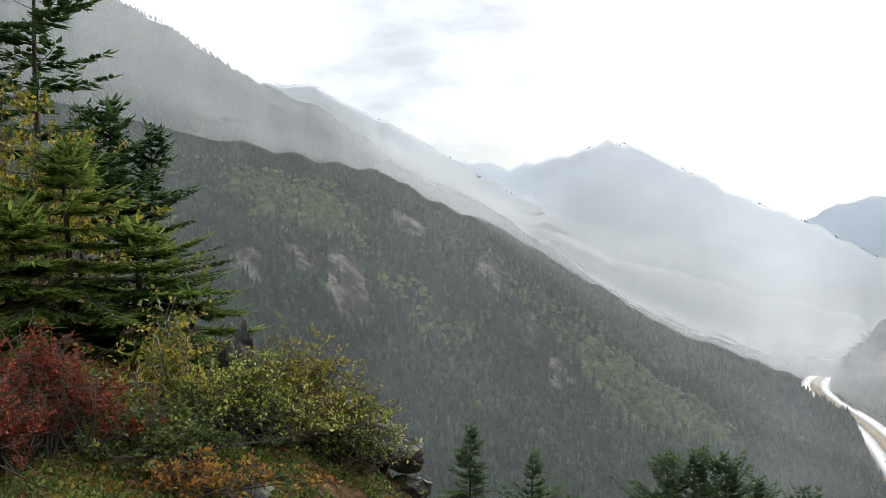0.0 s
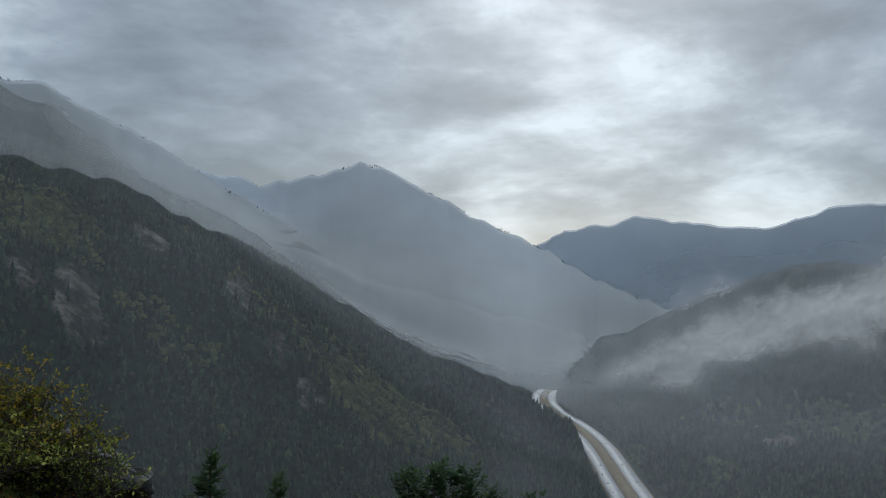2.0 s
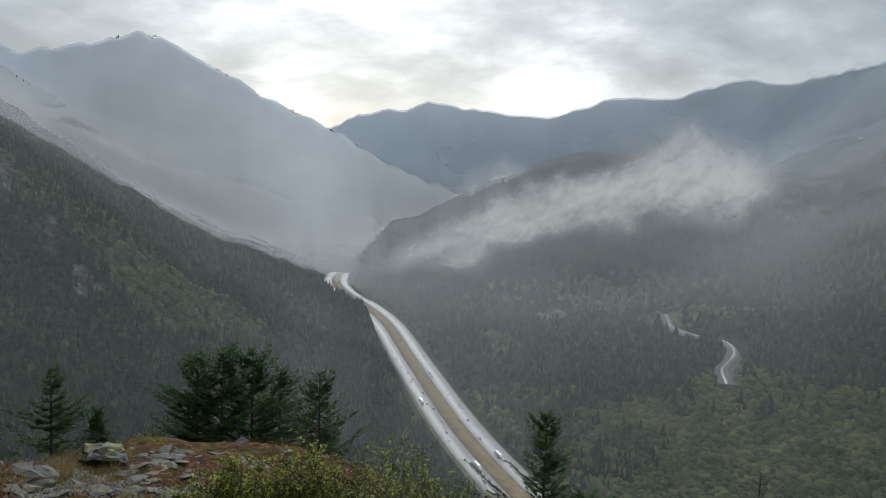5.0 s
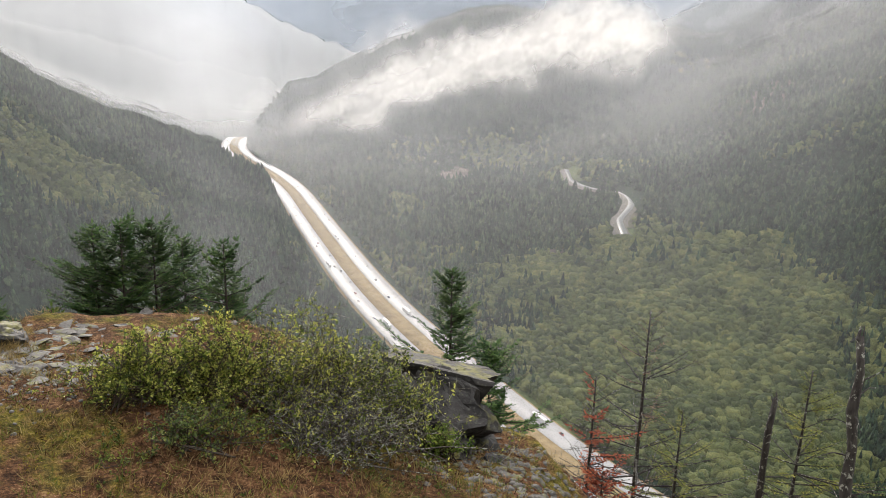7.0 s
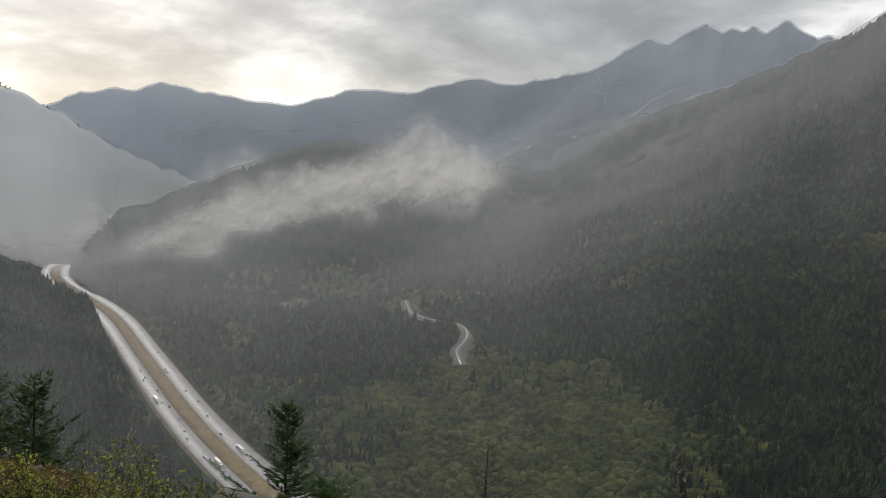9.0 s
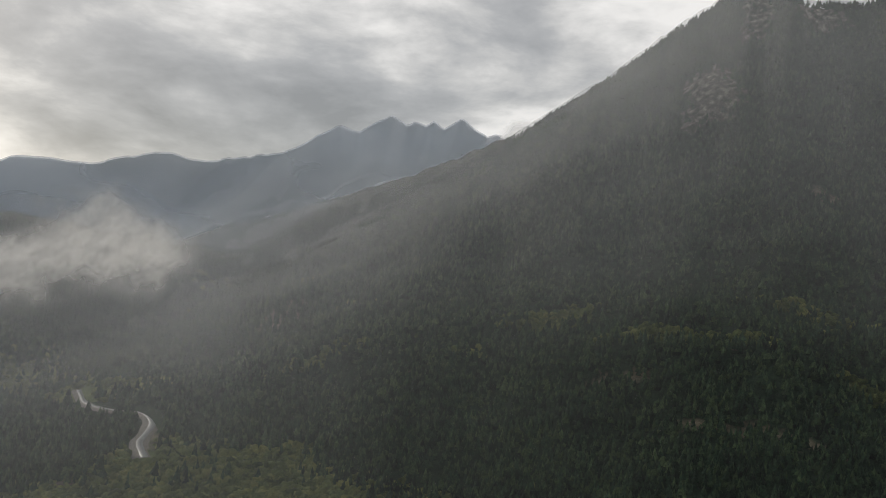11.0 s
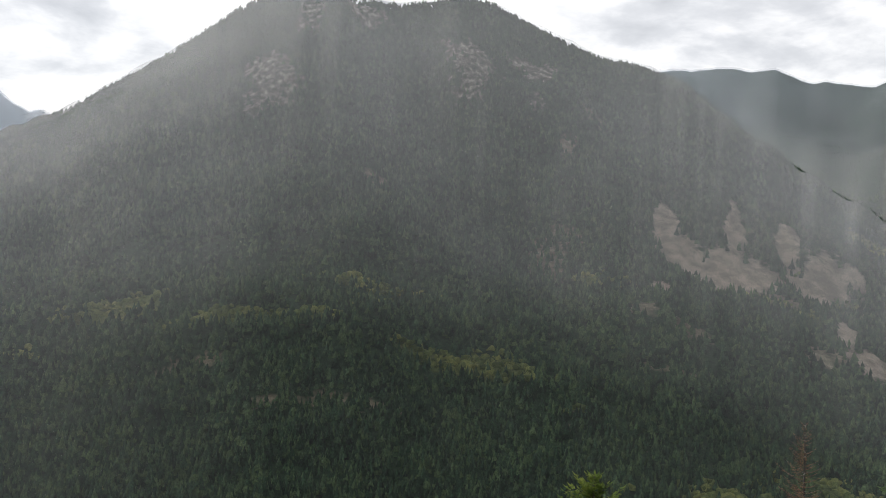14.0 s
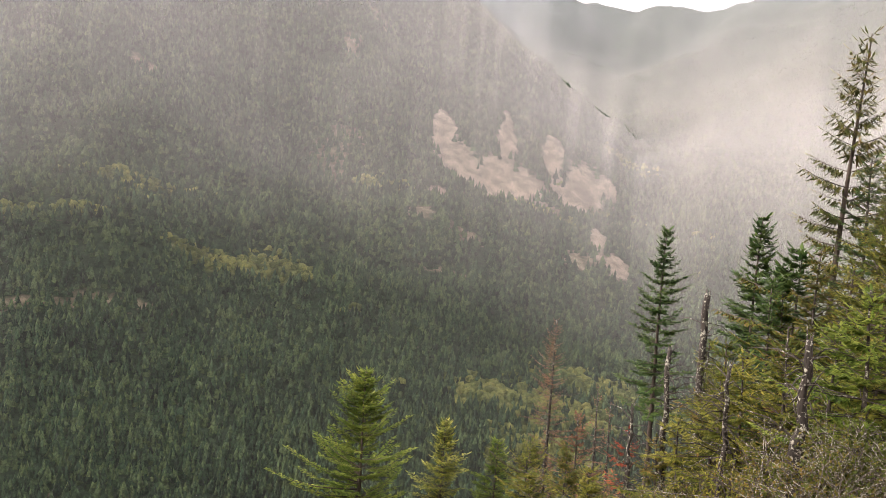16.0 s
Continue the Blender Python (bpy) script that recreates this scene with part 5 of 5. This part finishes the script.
shrub("bush", 20.0, 7.0, 1.4, 0.45, "low glossy dark green heath with orange leaves", M_HEATH, M_DARKTWIG, 95, 60, 3600, 0.04)
shrub("bush", 26.0, 7.0, 1.1, 0.95, "dead bush with brick-red needles and grey twigs", M_RED, M_DARKTWIG, 96, 60, 6500, 0.032, twiggy=300)
shrub("bush", 29.5, 6.4, 1.0, 0.7, "dead bush with brick-red needles and grey twigs", M_RED, M_DARKTWIG, 97, 50, 4500, 0.032, twiggy=250)
shrub("bush", 17.0, 6.4, 1.2, 0.35, "orange and green low heath", M_ORANGE, M_DARKTWIG, 98, 40, 1200, 0.04)
shrub("bush", 28.0, 13.0, 3.4, 3.3, "autumn bush with yellow and orange leaves", M_YELLOW, M_DARKTWIG, 99, 110, 6500, 0.085)
# thicket under the right hand trees
for i, (baz, br, bw, bt, mat, lab) in enumerate((
        (-122, 24, 4.0, 2.2, M_BUSHLEAF, "yellow-green thicket bush on the slope"), (-127, 22, 4.0, 2.0, M_BUSHLEAF, "yellow-green thicket bush with rusty leaves"),
        (-131, 19, 3.4, 2.2, M_BROWN, "brown bare-twigged thicket bush"), (-135, 15, 3.0, 1.3, M_CEDAR, "olive thicket bush with pale twigs"),
        (-138.5, 13, 2.6, 1.3, M_OLIVE, "olive thicket bush with pale twigs"), (-143, 12, 2.6, 1.8, M_CEDAR, "olive thicket bush with pale twigs"),
        (-131.5, 21, 2.6, 2.6, M_BROWN, "brown dead thicket bush with red tips"), (-146, 11, 2.2, 1.3, M_CEDAR, "dark olive thicket bush with brown twigs"),
        (-62, 16, 2.4, 1.6, M_BUSHLEAF, "yellow-green bush among the dead trees"), (-56, 15, 2.2, 1.4, M_BUSHLEAF, "yellow-green bush among the dead trees"))):
    shrub("bush", baz, br, bw, bt, lab, mat, M_TWIG if i % 2 else M_DARKTWIG, 120 + i, 70, 3800, 0.05, "thicket on the slope", twiggy=260)


def rock(name, place, size, seed, label, mat, turn=0.0, tilt=(0, 0), group="rocks on the ledge", parent=None, rough=0.25, cuts=3, proto=None):
    """An angular broken rock: a lump cut flat by random planes."""
    bm = bmesh.new()
    bmesh.ops.create_icosphere(bm, subdivisions=cuts, radius=1.0 if cuts > 1 else 0.8)
    rng = random.Random(seed)
    planes = [(rand_dir(rng), rng.uniform(0.55, 0.85)) for _ in range(11)] + [(Vector((0, 0, 1)), 0.6), (Vector((0, 0, -1)), 0.6)]
    for v in bm.verts:
        for d, off in planes:
            e = v.co.dot(d) - off
            if e > 0:
                v.co -= d * e
        v.co *= 1 + rough * (0.5 * noise.noise(v.co * 2.3 + Vector((seed, 0, 0))) + 0.45 * noise.noise(v.co * 6.1 + Vector((0, seed, 0))))
    me = bpy.data.meshes.new(name)
    bm.to_mesh(me)
    bm.free()
    ob = thing(name, me, mat, label, "rock", group, parent=parent)
    ob.matrix_world = pose(*place, tilt[0], tilt[1], turn) @ Matrix.Diagonal((*size, 1))
    return ob


def shard(name, seed, points=11, flat=1.0, detail=0):
    """A broken stone: the hull of a few random points, chipped where it is large."""
    rng = random.Random(seed)
    bm = bmesh.new()
    for _ in range(points):
        d = rand_dir(rng)
        bm.verts.new(Vector((d.x, d.y, d.z * flat)) * rng.uniform(0.75, 1.1))
    hull = bmesh.ops.convex_hull(bm, input=bm.verts[:])
    bmesh.ops.delete(bm, geom=[g for g in set(hull["geom_interior"] + hull["geom_unused"]) if isinstance(g, bmesh.types.BMVert)], context="VERTS")
    if detail:
        bmesh.ops.subdivide_edges(bm, edges=bm.edges[:], cuts=detail, use_grid_fill=True)
        off = Vector((seed * 1.7, seed * 0.3, 4.0))
        for v in bm.verts:
            n = Vector((noise.noise(v.co * 2.6 + off), noise.noise(v.co * 2.6 - off), noise.noise(v.co * 3.1 + off * 2)))
            m = Vector((noise.noise(v.co * 8 + off), noise.noise(v.co * 8 - off), noise.noise(v.co * 9 + off * 2)))
            v.co += n * 0.16 + m * 0.05
    bmesh.ops.recalc_face_normals(bm, faces=bm.faces[:])
    me = bpy.data.meshes.new(name)
    bm.to_mesh(me)
    bm.free()
    return me


def put_rock(az, r, dz, size, seed, label, mat=None, turn=0.0, tilt=(0, 0)):
    p = spot(az, r, 0)
    ob = thing("rock", shard("rock", seed, 14, 1.0, 6), mat or M_ROCK, label, "rock", "rocks on the ledge")
    ob.matrix_world = pose(p.x, p.y, p.z + dz, tilt[0], tilt[1], turn) @ Matrix.Diagonal((*size, 1))
    return ob


put_rock(14.9, 9.4, 0.30, (0.20, 0.3, 0.55), 1, "dark wet jagged outcrop behind the bushes", turn=20, tilt=(0, 12))
put_rock(14.2, 9.5, 0.2, (0.22, 0.3, 0.42), 21, "dark wet jagged outcrop behind the bushes", turn=80, tilt=(8, -10))
put_rock(13.2, 9.3, 0.05, (0.3, 0.3, 0.3), 22, "dark wet jagged outcrop behind the bushes", turn=130)
put_rock(13.9, 9.2, 0.10, (0.35, 0.4, 0.38), 2, "dark wet jagged outcrop behind the bushes", turn=60)
put_rock(14.2, 8.9, -0.02, (0.22, 0.25, 0.18), 3, "grey broken rock on the mossy bank", turn=10)
put_rock(8.5, 9.3, 0.15, (0.5, 0.4, 0.35), 4, "grey weathered rock behind the bush", M_ROCK, 30)
put_rock(5.0, 8.9, 0.1, (0.5, 0.5, 0.42), 5, "dark lichened rock at the edge", turn=15)
put_rock(2.9, 9.0, 0.05, (0.28, 0.3, 0.25), 6, "dark lichened rock at the edge", turn=40)
put_rock(1.6, 8.4, -0.1, (0.25, 0.3, 0.3), 7, "grey lichened rock at the edge", turn=70)
put_rock(13.5, 6.6, -0.05, (0.2, 0.16, 0.12), 8, "pale rounded rock in the heath", M_STONE)
put_rock(-9.3, 11.4, 0.02, (0.42, 0.4, 0.3), 9, "mossy grey boulder topped with dry grass", turn=25)
put_rock(-4.5, 10.3, -0.05, (0.5, 0.5, 0.2), 10, "flat dark rock at the rim of the ledge", turn=5)
put_rock(-12.8, 11.3, -0.08, (0.35, 0.3, 0.16), 12, "low grey rock at the rim of the ledge", turn=80)
put_rock(-36.0, 11.0, -0.1, (0.55, 0.6, 0.55), 13, "dark rock buried in the bank beside the slab", turn=12)
put_rock(-41.0, 10.6, -0.25, (0.8, 0.7, 0.6), 14, "dark rock face under the slab", turn=40)


put_rock(-38.6, 10.5, 0.25, (0.95, 0.6, 0.7), 15, "dark mossy rock face under the slab", turn=-30)
put_rock(-36.6, 10.3, 0.15, (0.7, 0.5, 0.55), 16, "dark mossy rock face under the slab", turn=-60)
put_rock(-41.2, 10.0, -0.05, (0.55, 0.4, 0.32), 17, "broken dark rock at the foot of the slab", turn=25)
put_rock(-43.4, 9.9, -0.08, (0.4, 0.35, 0.22), 18, "broken dark rock on the rubble slope", turn=70)


def slab():
    """The flat-topped block that juts out over the drop."""
    bm = bmesh.new()
    bmesh.ops.create_cube(bm, size=1.0)
    bmesh.ops.subdivide_edges(bm, edges=bm.edges[:], cuts=15, use_grid_fill=True)
    for v in bm.verts:
        x, y, z = v.co
        thick = 0.42 + 0.42 * (x + 0.5)
        v.co = Vector((x * 1.6, y * 1.1, 0.3 + (z - 0.5) * thick))
        if z < 0.4:
            v.co.x -= (0.5 - z) * (0.30 if x > 0 else 0.0)
            v.co.y += (0.5 - z) * 0.25
        n1 = noise.fractal(v.co * 2.2 + Vector((3, 1, 7)), 0.8, 2.0, 5)
        n2 = noise.noise(v.co * 6.0)
        v.co += Vector((0.13 * n1, 0.13 * noise.noise(v.co * 2.6), (0.02 if z > 0.45 else 0.10) * n1)) + Vector((0.03, 0.03, 0.012)) * n2
    me = bpy.data.meshes.new("slab_rock")
    bm.to_mesh(me)
    bm.free()
    ob = thing("slab_rock", me, M_ROCK, "flat-topped dark rock slab jutting over the drop, mossy edges", "rock", "rocks on the ledge")
    p = Vector(at(-39.0, -24.2, 11.2))
    ob.matrix_world = pose(p.x, p.y, p.z - 0.2, 0, 0, -39) @ pose(0, 0, 0, -16, 10, -6)
    return ob


slab()


def stones():
    """Flat broken stones strewn over the ledge: pieces of the ground."""
    rng = random.Random(7)
    protos = [thing("stone", shard("stone", 200 + k, 12, 0.8, 1), M_STONE, "", "", parent=GROUND) for k in range(7)]
    n = 0
    for k in range(360):
        if k >= 300:
            az, r, big = rng.uniform(-36, -3), rng.uniform(11.4, 12.5), rng.uniform(0.05, 0.2)
        elif k < 180:
            az, r, big = rng.gauss(-9.5, 3.6), rng.gauss(10.3, 0.65), rng.choice((0.05, 0.08, 0.12, 0.18)) * rng.uniform(0.7, 1.25)
        else:
            az, r, big = rng.gauss(-44.0, 4.0), rng.gauss(9.6, 0.8), rng.uniform(0.03, 0.11)
        if not 7.0 < r < 12.6:
            continue
        p = spot(az, r, 0.0)
        m = pose(p.x, p.y, p.z + big * 0.03, rng.gauss(0, 8), rng.gauss(0, 8), rng.uniform(0, 360)) @ Matrix.Diagonal((big * rng.uniform(0.8, 1.4), big * rng.uniform(0.6, 1.1), big * rng.uniform(0.10, 0.24), 1))
        if n < len(protos):
            ob = protos[n]
        else:
            ob = new("stone", protos[n % 7].data)
            ob.parent = GROUND
        ob.matrix_world = m
        n += 1


stones()


def tufts(name, mat, label, seed, count, places, blade, width, lay=0.6, per=7):
    """Strewn blades or small leaves as one object."""
    rng = random.Random(seed)
    s = Soup()
    spots = []
    for az0, az1, r0, r1, share in places:
        spots += [(az0, az1, r0, r1)] * int(count * share)
    az = np.array([rng.uniform(p[0], p[1]) for p in spots])
    r = np.array([rng.uniform(p[2], p[3]) for p in spots])
    x, y = -np.sin(np.radians(az)) * r, np.cos(np.radians(az)) * r
    keep = fbm(x, y, 0.9, 3, seed) > -0.12
    x, y = x[keep], y[keep]
    z = own_hill(x, y)
    for px, py, pz in zip(x, y, z):
        p = Vector((px, py, pz - 0.01))
        for _ in range(per):
            d = (rand_dir(rng) * lay + Vector((0, 0, 0.6))).normalized()
            ln = blade * rng.uniform(0.5, 1.3)
            s.leaf(p + Vector((rng.gauss(0, 0.03), rng.gauss(0, 0.03), 0)), d, d.cross(rand_dir(rng)).normalized(), ln, width * rng.uniform(0.7, 1.3))
    return thing(name, s.mesh(name), mat, label, "plants", kind="stuff")


tufts("heath_cover", M_HEATH, "low glossy green heath carpet on the bank", 301, 6500, [(3, 33, 5.5, 9.5, 1.0)], 0.042, 0.024, 1.0, 9)
tufts("heath_cover", M_ORANGE, "scattered orange and russet heath leaves", 302, 500, [(4, 33, 5.5, 9.5, 1.0)], 0.05, 0.028, 1.0, 8)
tufts("heath_cover", M_HEATH, "low green heath among the dry grass", 303, 700, [(-40, -14, 6.2, 9.0, 1.0)], 0.05, 0.024, 1.0, 9)
tufts("grass", M_STRAW, "dry straw-coloured grass and fallen needles", 304, 4200, [(-50, 0, 6.0, 11.5, 0.6), (-14, -6, 10.3, 11.8, 0.2), (-34, -4, 11.3, 12.6, 0.2)], 0.14, 0.006, 1.1, 7)
tufts("grass", M_GRASS, "sparse green grass tufts on the ledge", 305, 900, [(-50, 12, 6.0, 11.0, 1.0)], 0.13, 0.007, 0.7, 8)
tufts("litter", M_LITTER, "fallen needles, twigs and bark bits on the ledge", 306, 8500, [(-52, 4, 5.8, 11.6, 1.0)], 0.085, 0.009, 2.2, 4)
tufts("moss", M_MOSS, "yellow-green moss cushions on the ledge", 307, 1500, [(-40, 0, 6.0, 11.0, 1.0)], 0.03, 0.014, 0.8, 8)
def chips(label, seed, count, places, lo, hi):
    """Small angular stone chips as one object."""
    rng = random.Random(seed)
    s = Soup()
    for _ in range(count):
        az, daz, r0, dr = rng.choice(places)
        p = spot(rng.gauss(az, daz), rng.gauss(r0, dr), 0)
        big = rng.uniform(lo, hi) ** 1.0
        a = rng.uniform(0, 6.28)
        b = len(s.v)
        ring = [Vector((math.cos(a + t) * big * rng.uniform(0.6, 1.3), math.sin(a + t) * big * rng.uniform(0.6, 1.3), big * rng.uniform(0.15, 0.55))) for t in (0, 1.3, 2.4, 3.6, 5.0)]
        s.v += [p + q for q in ring] + [p + Vector((q.x * 1.25, q.y * 1.25, -0.02)) for q in ring]
        s.f += [(b, b + 1, b + 2), (b, b + 2, b + 3), (b, b + 3, b + 4)]
        for t in range(5):
            u = (t + 1) % 5
            s.f += [(b + t, b + 5 + t, b + 5 + u), (b + t, b + 5 + u, b + u)]
    return thing("stone_chips", s.mesh("stone_chips"), M_STONE, label, "stones", kind="stuff")


chips("grey angular stone chips strewn on the ledge", 331, 700, [(-9.0, 4.0, 10.2, 0.8), (-9.0, 4.0, 9.9, 0.6)], 0.010, 0.035)
chips("grey angular rubble on the slope below the slab", 332, 450, [(-44.0, 4.0, 9.6, 0.9), (-47.0, 3.0, 8.8, 0.9), (-42.0, 3.5, 10.2, 0.7)], 0.012, 0.06)


# ---- the motorway's traffic and the river ----
def paint(name, color, rough=0.35):
    return material(name, lambda k: principled(k, color, rough, spec=0.5))


M_TYRE = material("tyre_rubber", lambda k: principled(k, (0.02, 0.02, 0.02), 0.85))
M_RIM = material("grey_wheel_metal", lambda k: principled(k, (0.35, 0.35, 0.36), 0.35, metal=0.8))
M_CARGLASS = material("dark_car_glass", lambda k: principled(k, (0.015, 0.017, 0.02), 0.08, spec=0.6))


def shell(parts):
    """Boxes with narrowed tops, bevelled: (centre, size, top scale)."""
    bm = bmesh.new()
    for c, s, top in parts:
        made = bmesh.ops.create_cube(bm, size=1.0)["verts"]
        for v in made:
            k = top if v.co.z > 0 else 1.0
            v.co = Vector((v.co.x * s[0] * k + c[0], v.co.y * s[1] * (1 + (k - 1) * 0.7) + c[1], v.co.z * s[2] + c[2]))
    bmesh.ops.bevel(bm, geom=bm.edges[:], offset=0.08, segments=2, affect="EDGES")
    return bm


def bm_part(name, bm, mat, parent, label=""):
    me = bpy.data.meshes.new(name)
    bm.to_mesh(me)
    bm.free()
    return thing(name, me, mat, label, "", parent=parent)


def wheels(parent, spots, rad, wide):
    me = None
    for x, y in spots:
        if me is None:
            bm = bmesh.new()
            bmesh.ops.create_cone(bm, segments=14, radius1=rad, radius2=rad, depth=wide, cap_ends=True, matrix=Matrix.Rotation(radians(90), 4, "Y"))
            w = bm_part("wheel", bm, M_TYRE, parent)
            me = w.data
            bm = bmesh.new()
            bmesh.ops.create_cone(bm, segments=12, radius1=rad * 0.62, radius2=rad * 0.55, depth=wide + 0.03, cap_ends=True, matrix=Matrix.Rotation(radians(90), 4, "Y"))
            hub = bm_part("rim", bm, M_RIM, w, "grey metal rim").data
        else:
            w = new("wheel", me)
            w.parent = parent
            new("rim", hub).parent = w
        w.location = (x, y, rad)


def make_car(color, name, label):
    top = holder(name, (0, 0, 0), label, "car", "traffic on the motorway")
    bm_part("body", shell([((0, 0, 0.62), (1.8, 4.5, 0.66), 0.94)]), paint("car_paint_" + name + str(color), color), top)
    bm_part("cabin", shell([((0, -0.25, 1.15), (1.6, 2.5, 0.5), 0.78)]), M_CARGLASS, top, "dark glazed cabin")
    wheels(top, [(-0.82, 1.4), (0.82, 1.4), (-0.82, -1.4), (0.82, -1.4)], 0.33, 0.22)
    return top


def make_truck(color, label):
    top = holder("truck", (0, 0, 0), label, "truck", "traffic on the motorway")
    bm_part("trailer", shell([((0, -2.5, 2.4), (2.55, 13.0, 2.9), 1.0)]), paint("white_trailer", (0.8, 0.8, 0.8), 0.4), top, "white box trailer")
    bm_part("cab", shell([((0, 6.0, 1.7), (2.4, 3.0, 2.5), 0.9)]), paint("truck_cab", color), top)
    wheels(top, [(-1.1, 6.4), (1.1, 6.4), (-1.1, 3.6), (1.1, 3.6), (-1.1, -6.5), (1.1, -6.5), (-1.1, -7.8), (1.1, -7.8)], 0.5, 0.35)
    return top


def road_pose(y, off, forward):
    """On the road at the plan distance y, off metres to the right of its middle line."""
    i = int(np.argmin(np.abs(ROAD[:, 1] - y)))
    d = ROAD[min(i + 1, len(ROAD) - 1)] - ROAD[i - 1]
    d /= np.hypot(*d)
    t = (y - ROAD[i, 1]) / d[1]
    p = ROAD[i] + d * t + np.array((d[1], -d[0])) * off
    turn = math.degrees(math.atan2(-d[0], d[1])) + (0 if forward else 180)
    return pose(p[0], p[1], float(np.interp(y, ROAD[:, 1], ROADZ)) + 0.32, 0, 0, turn)


def traffic():
    rng = random.Random(12)
    kinds = [make_car(c, "car", n + " car on the wet motorway") for c, n in (((0.03, 0.03, 0.035), "black"), ((0.62, 0.62, 0.62), "white"), ((0.22, 0.23, 0.25), "silver grey"), ((0.05, 0.07, 0.14), "dark blue"), ((0.28, 0.03, 0.03), "dark red"))]
    first = set()
    ys = {-1: [395, 470, 540, 590, 640, 668, 700, 735, 752, 790, 830, 850, 880, 905, 950, 990, 1040], 1: [340, 430, 520, 585, 640, 700, 745, 790, 860, 880, 960, 990, 1050, 1090, 1180, 1240]}
    for side, places in ys.items():
        for y in places:
            k = rng.choice(kinds)
            m = road_pose(y + rng.uniform(-6, 6), side * rng.choice((12.5, 16.2, 19.9)), side > 0)
            if k in first:
                copy_thing(k, m)
            else:
                k.matrix_basis = m
                first.add(k)
    for k in kinds:
        if k not in first:
            k.matrix_basis = road_pose(rng.uniform(1100, 1300), 16, True)
    truck = make_truck((0.75, 0.75, 0.75), "white box truck on the wet motorway")
    truck.matrix_basis = road_pose(598, 15, True)
    for y, off in ((365, 18), (572, -14), (760, -21)):
        copy_thing(truck, road_pose(y, off, off > 0))


traffic()


def ribbon(name, mat, pts, wide, lift, label, category):
    p = road_line(pts, 60)
    d = np.gradient(p, axis=0)
    d /= np.hypot(*d.T)[:, None]
    n = np.stack([d[:, 1], -d[:, 0]], 1)
    w = wide * (1 + 0.5 * fbm(p[:, 0], p[:, 1], 60, 3, 9))[:, None]
    z = height(p[:, 0], p[:, 1])
    for _ in range(20):
        z[1:-1] = (z[:-2] + z[1:-1] + z[2:]) / 3
    rows = [np.column_stack([p + n * w * s, z + lift + dz]) for s, dz in ((-0.65, -2.5), (-0.5, 0), (0, 0.05), (0.5, 0), (0.65, -2.5))]
    m = len(p)
    faces = [(r * m + i, r * m + i + 1, (r + 1) * m + i + 1, (r + 1) * m + i) for r in range(4) for i in range(m - 1)]
    return thing(name, mesh_from(name, np.concatenate(rows), np.array(faces)), mat, label, category, kind="structure")


M_WATER = material("river_water", lambda k: principled(k, (0.06, 0.065, 0.065), 0.35, bumped(k, k.noise(position(k), 0.6, 4.0), 0.3, 0.3), spec=0.6))
M_GRAVEL = material("river_gravel", lambda k: principled(k, k.ramp(k.noise(position(k), 0.25, 7.0, 0.7), [(0.3, (0.06, 0.056, 0.048)), (0.7, (0.16, 0.148, 0.13))]), 0.85))
ribbon("gravel_bar", M_GRAVEL, RIVER, 20, 1.0, "pale gravel bar along the river", "gravel")
ribbon("river", M_WATER, RIVER, 8, 1.3, "narrow grey river winding through gravel", "river")
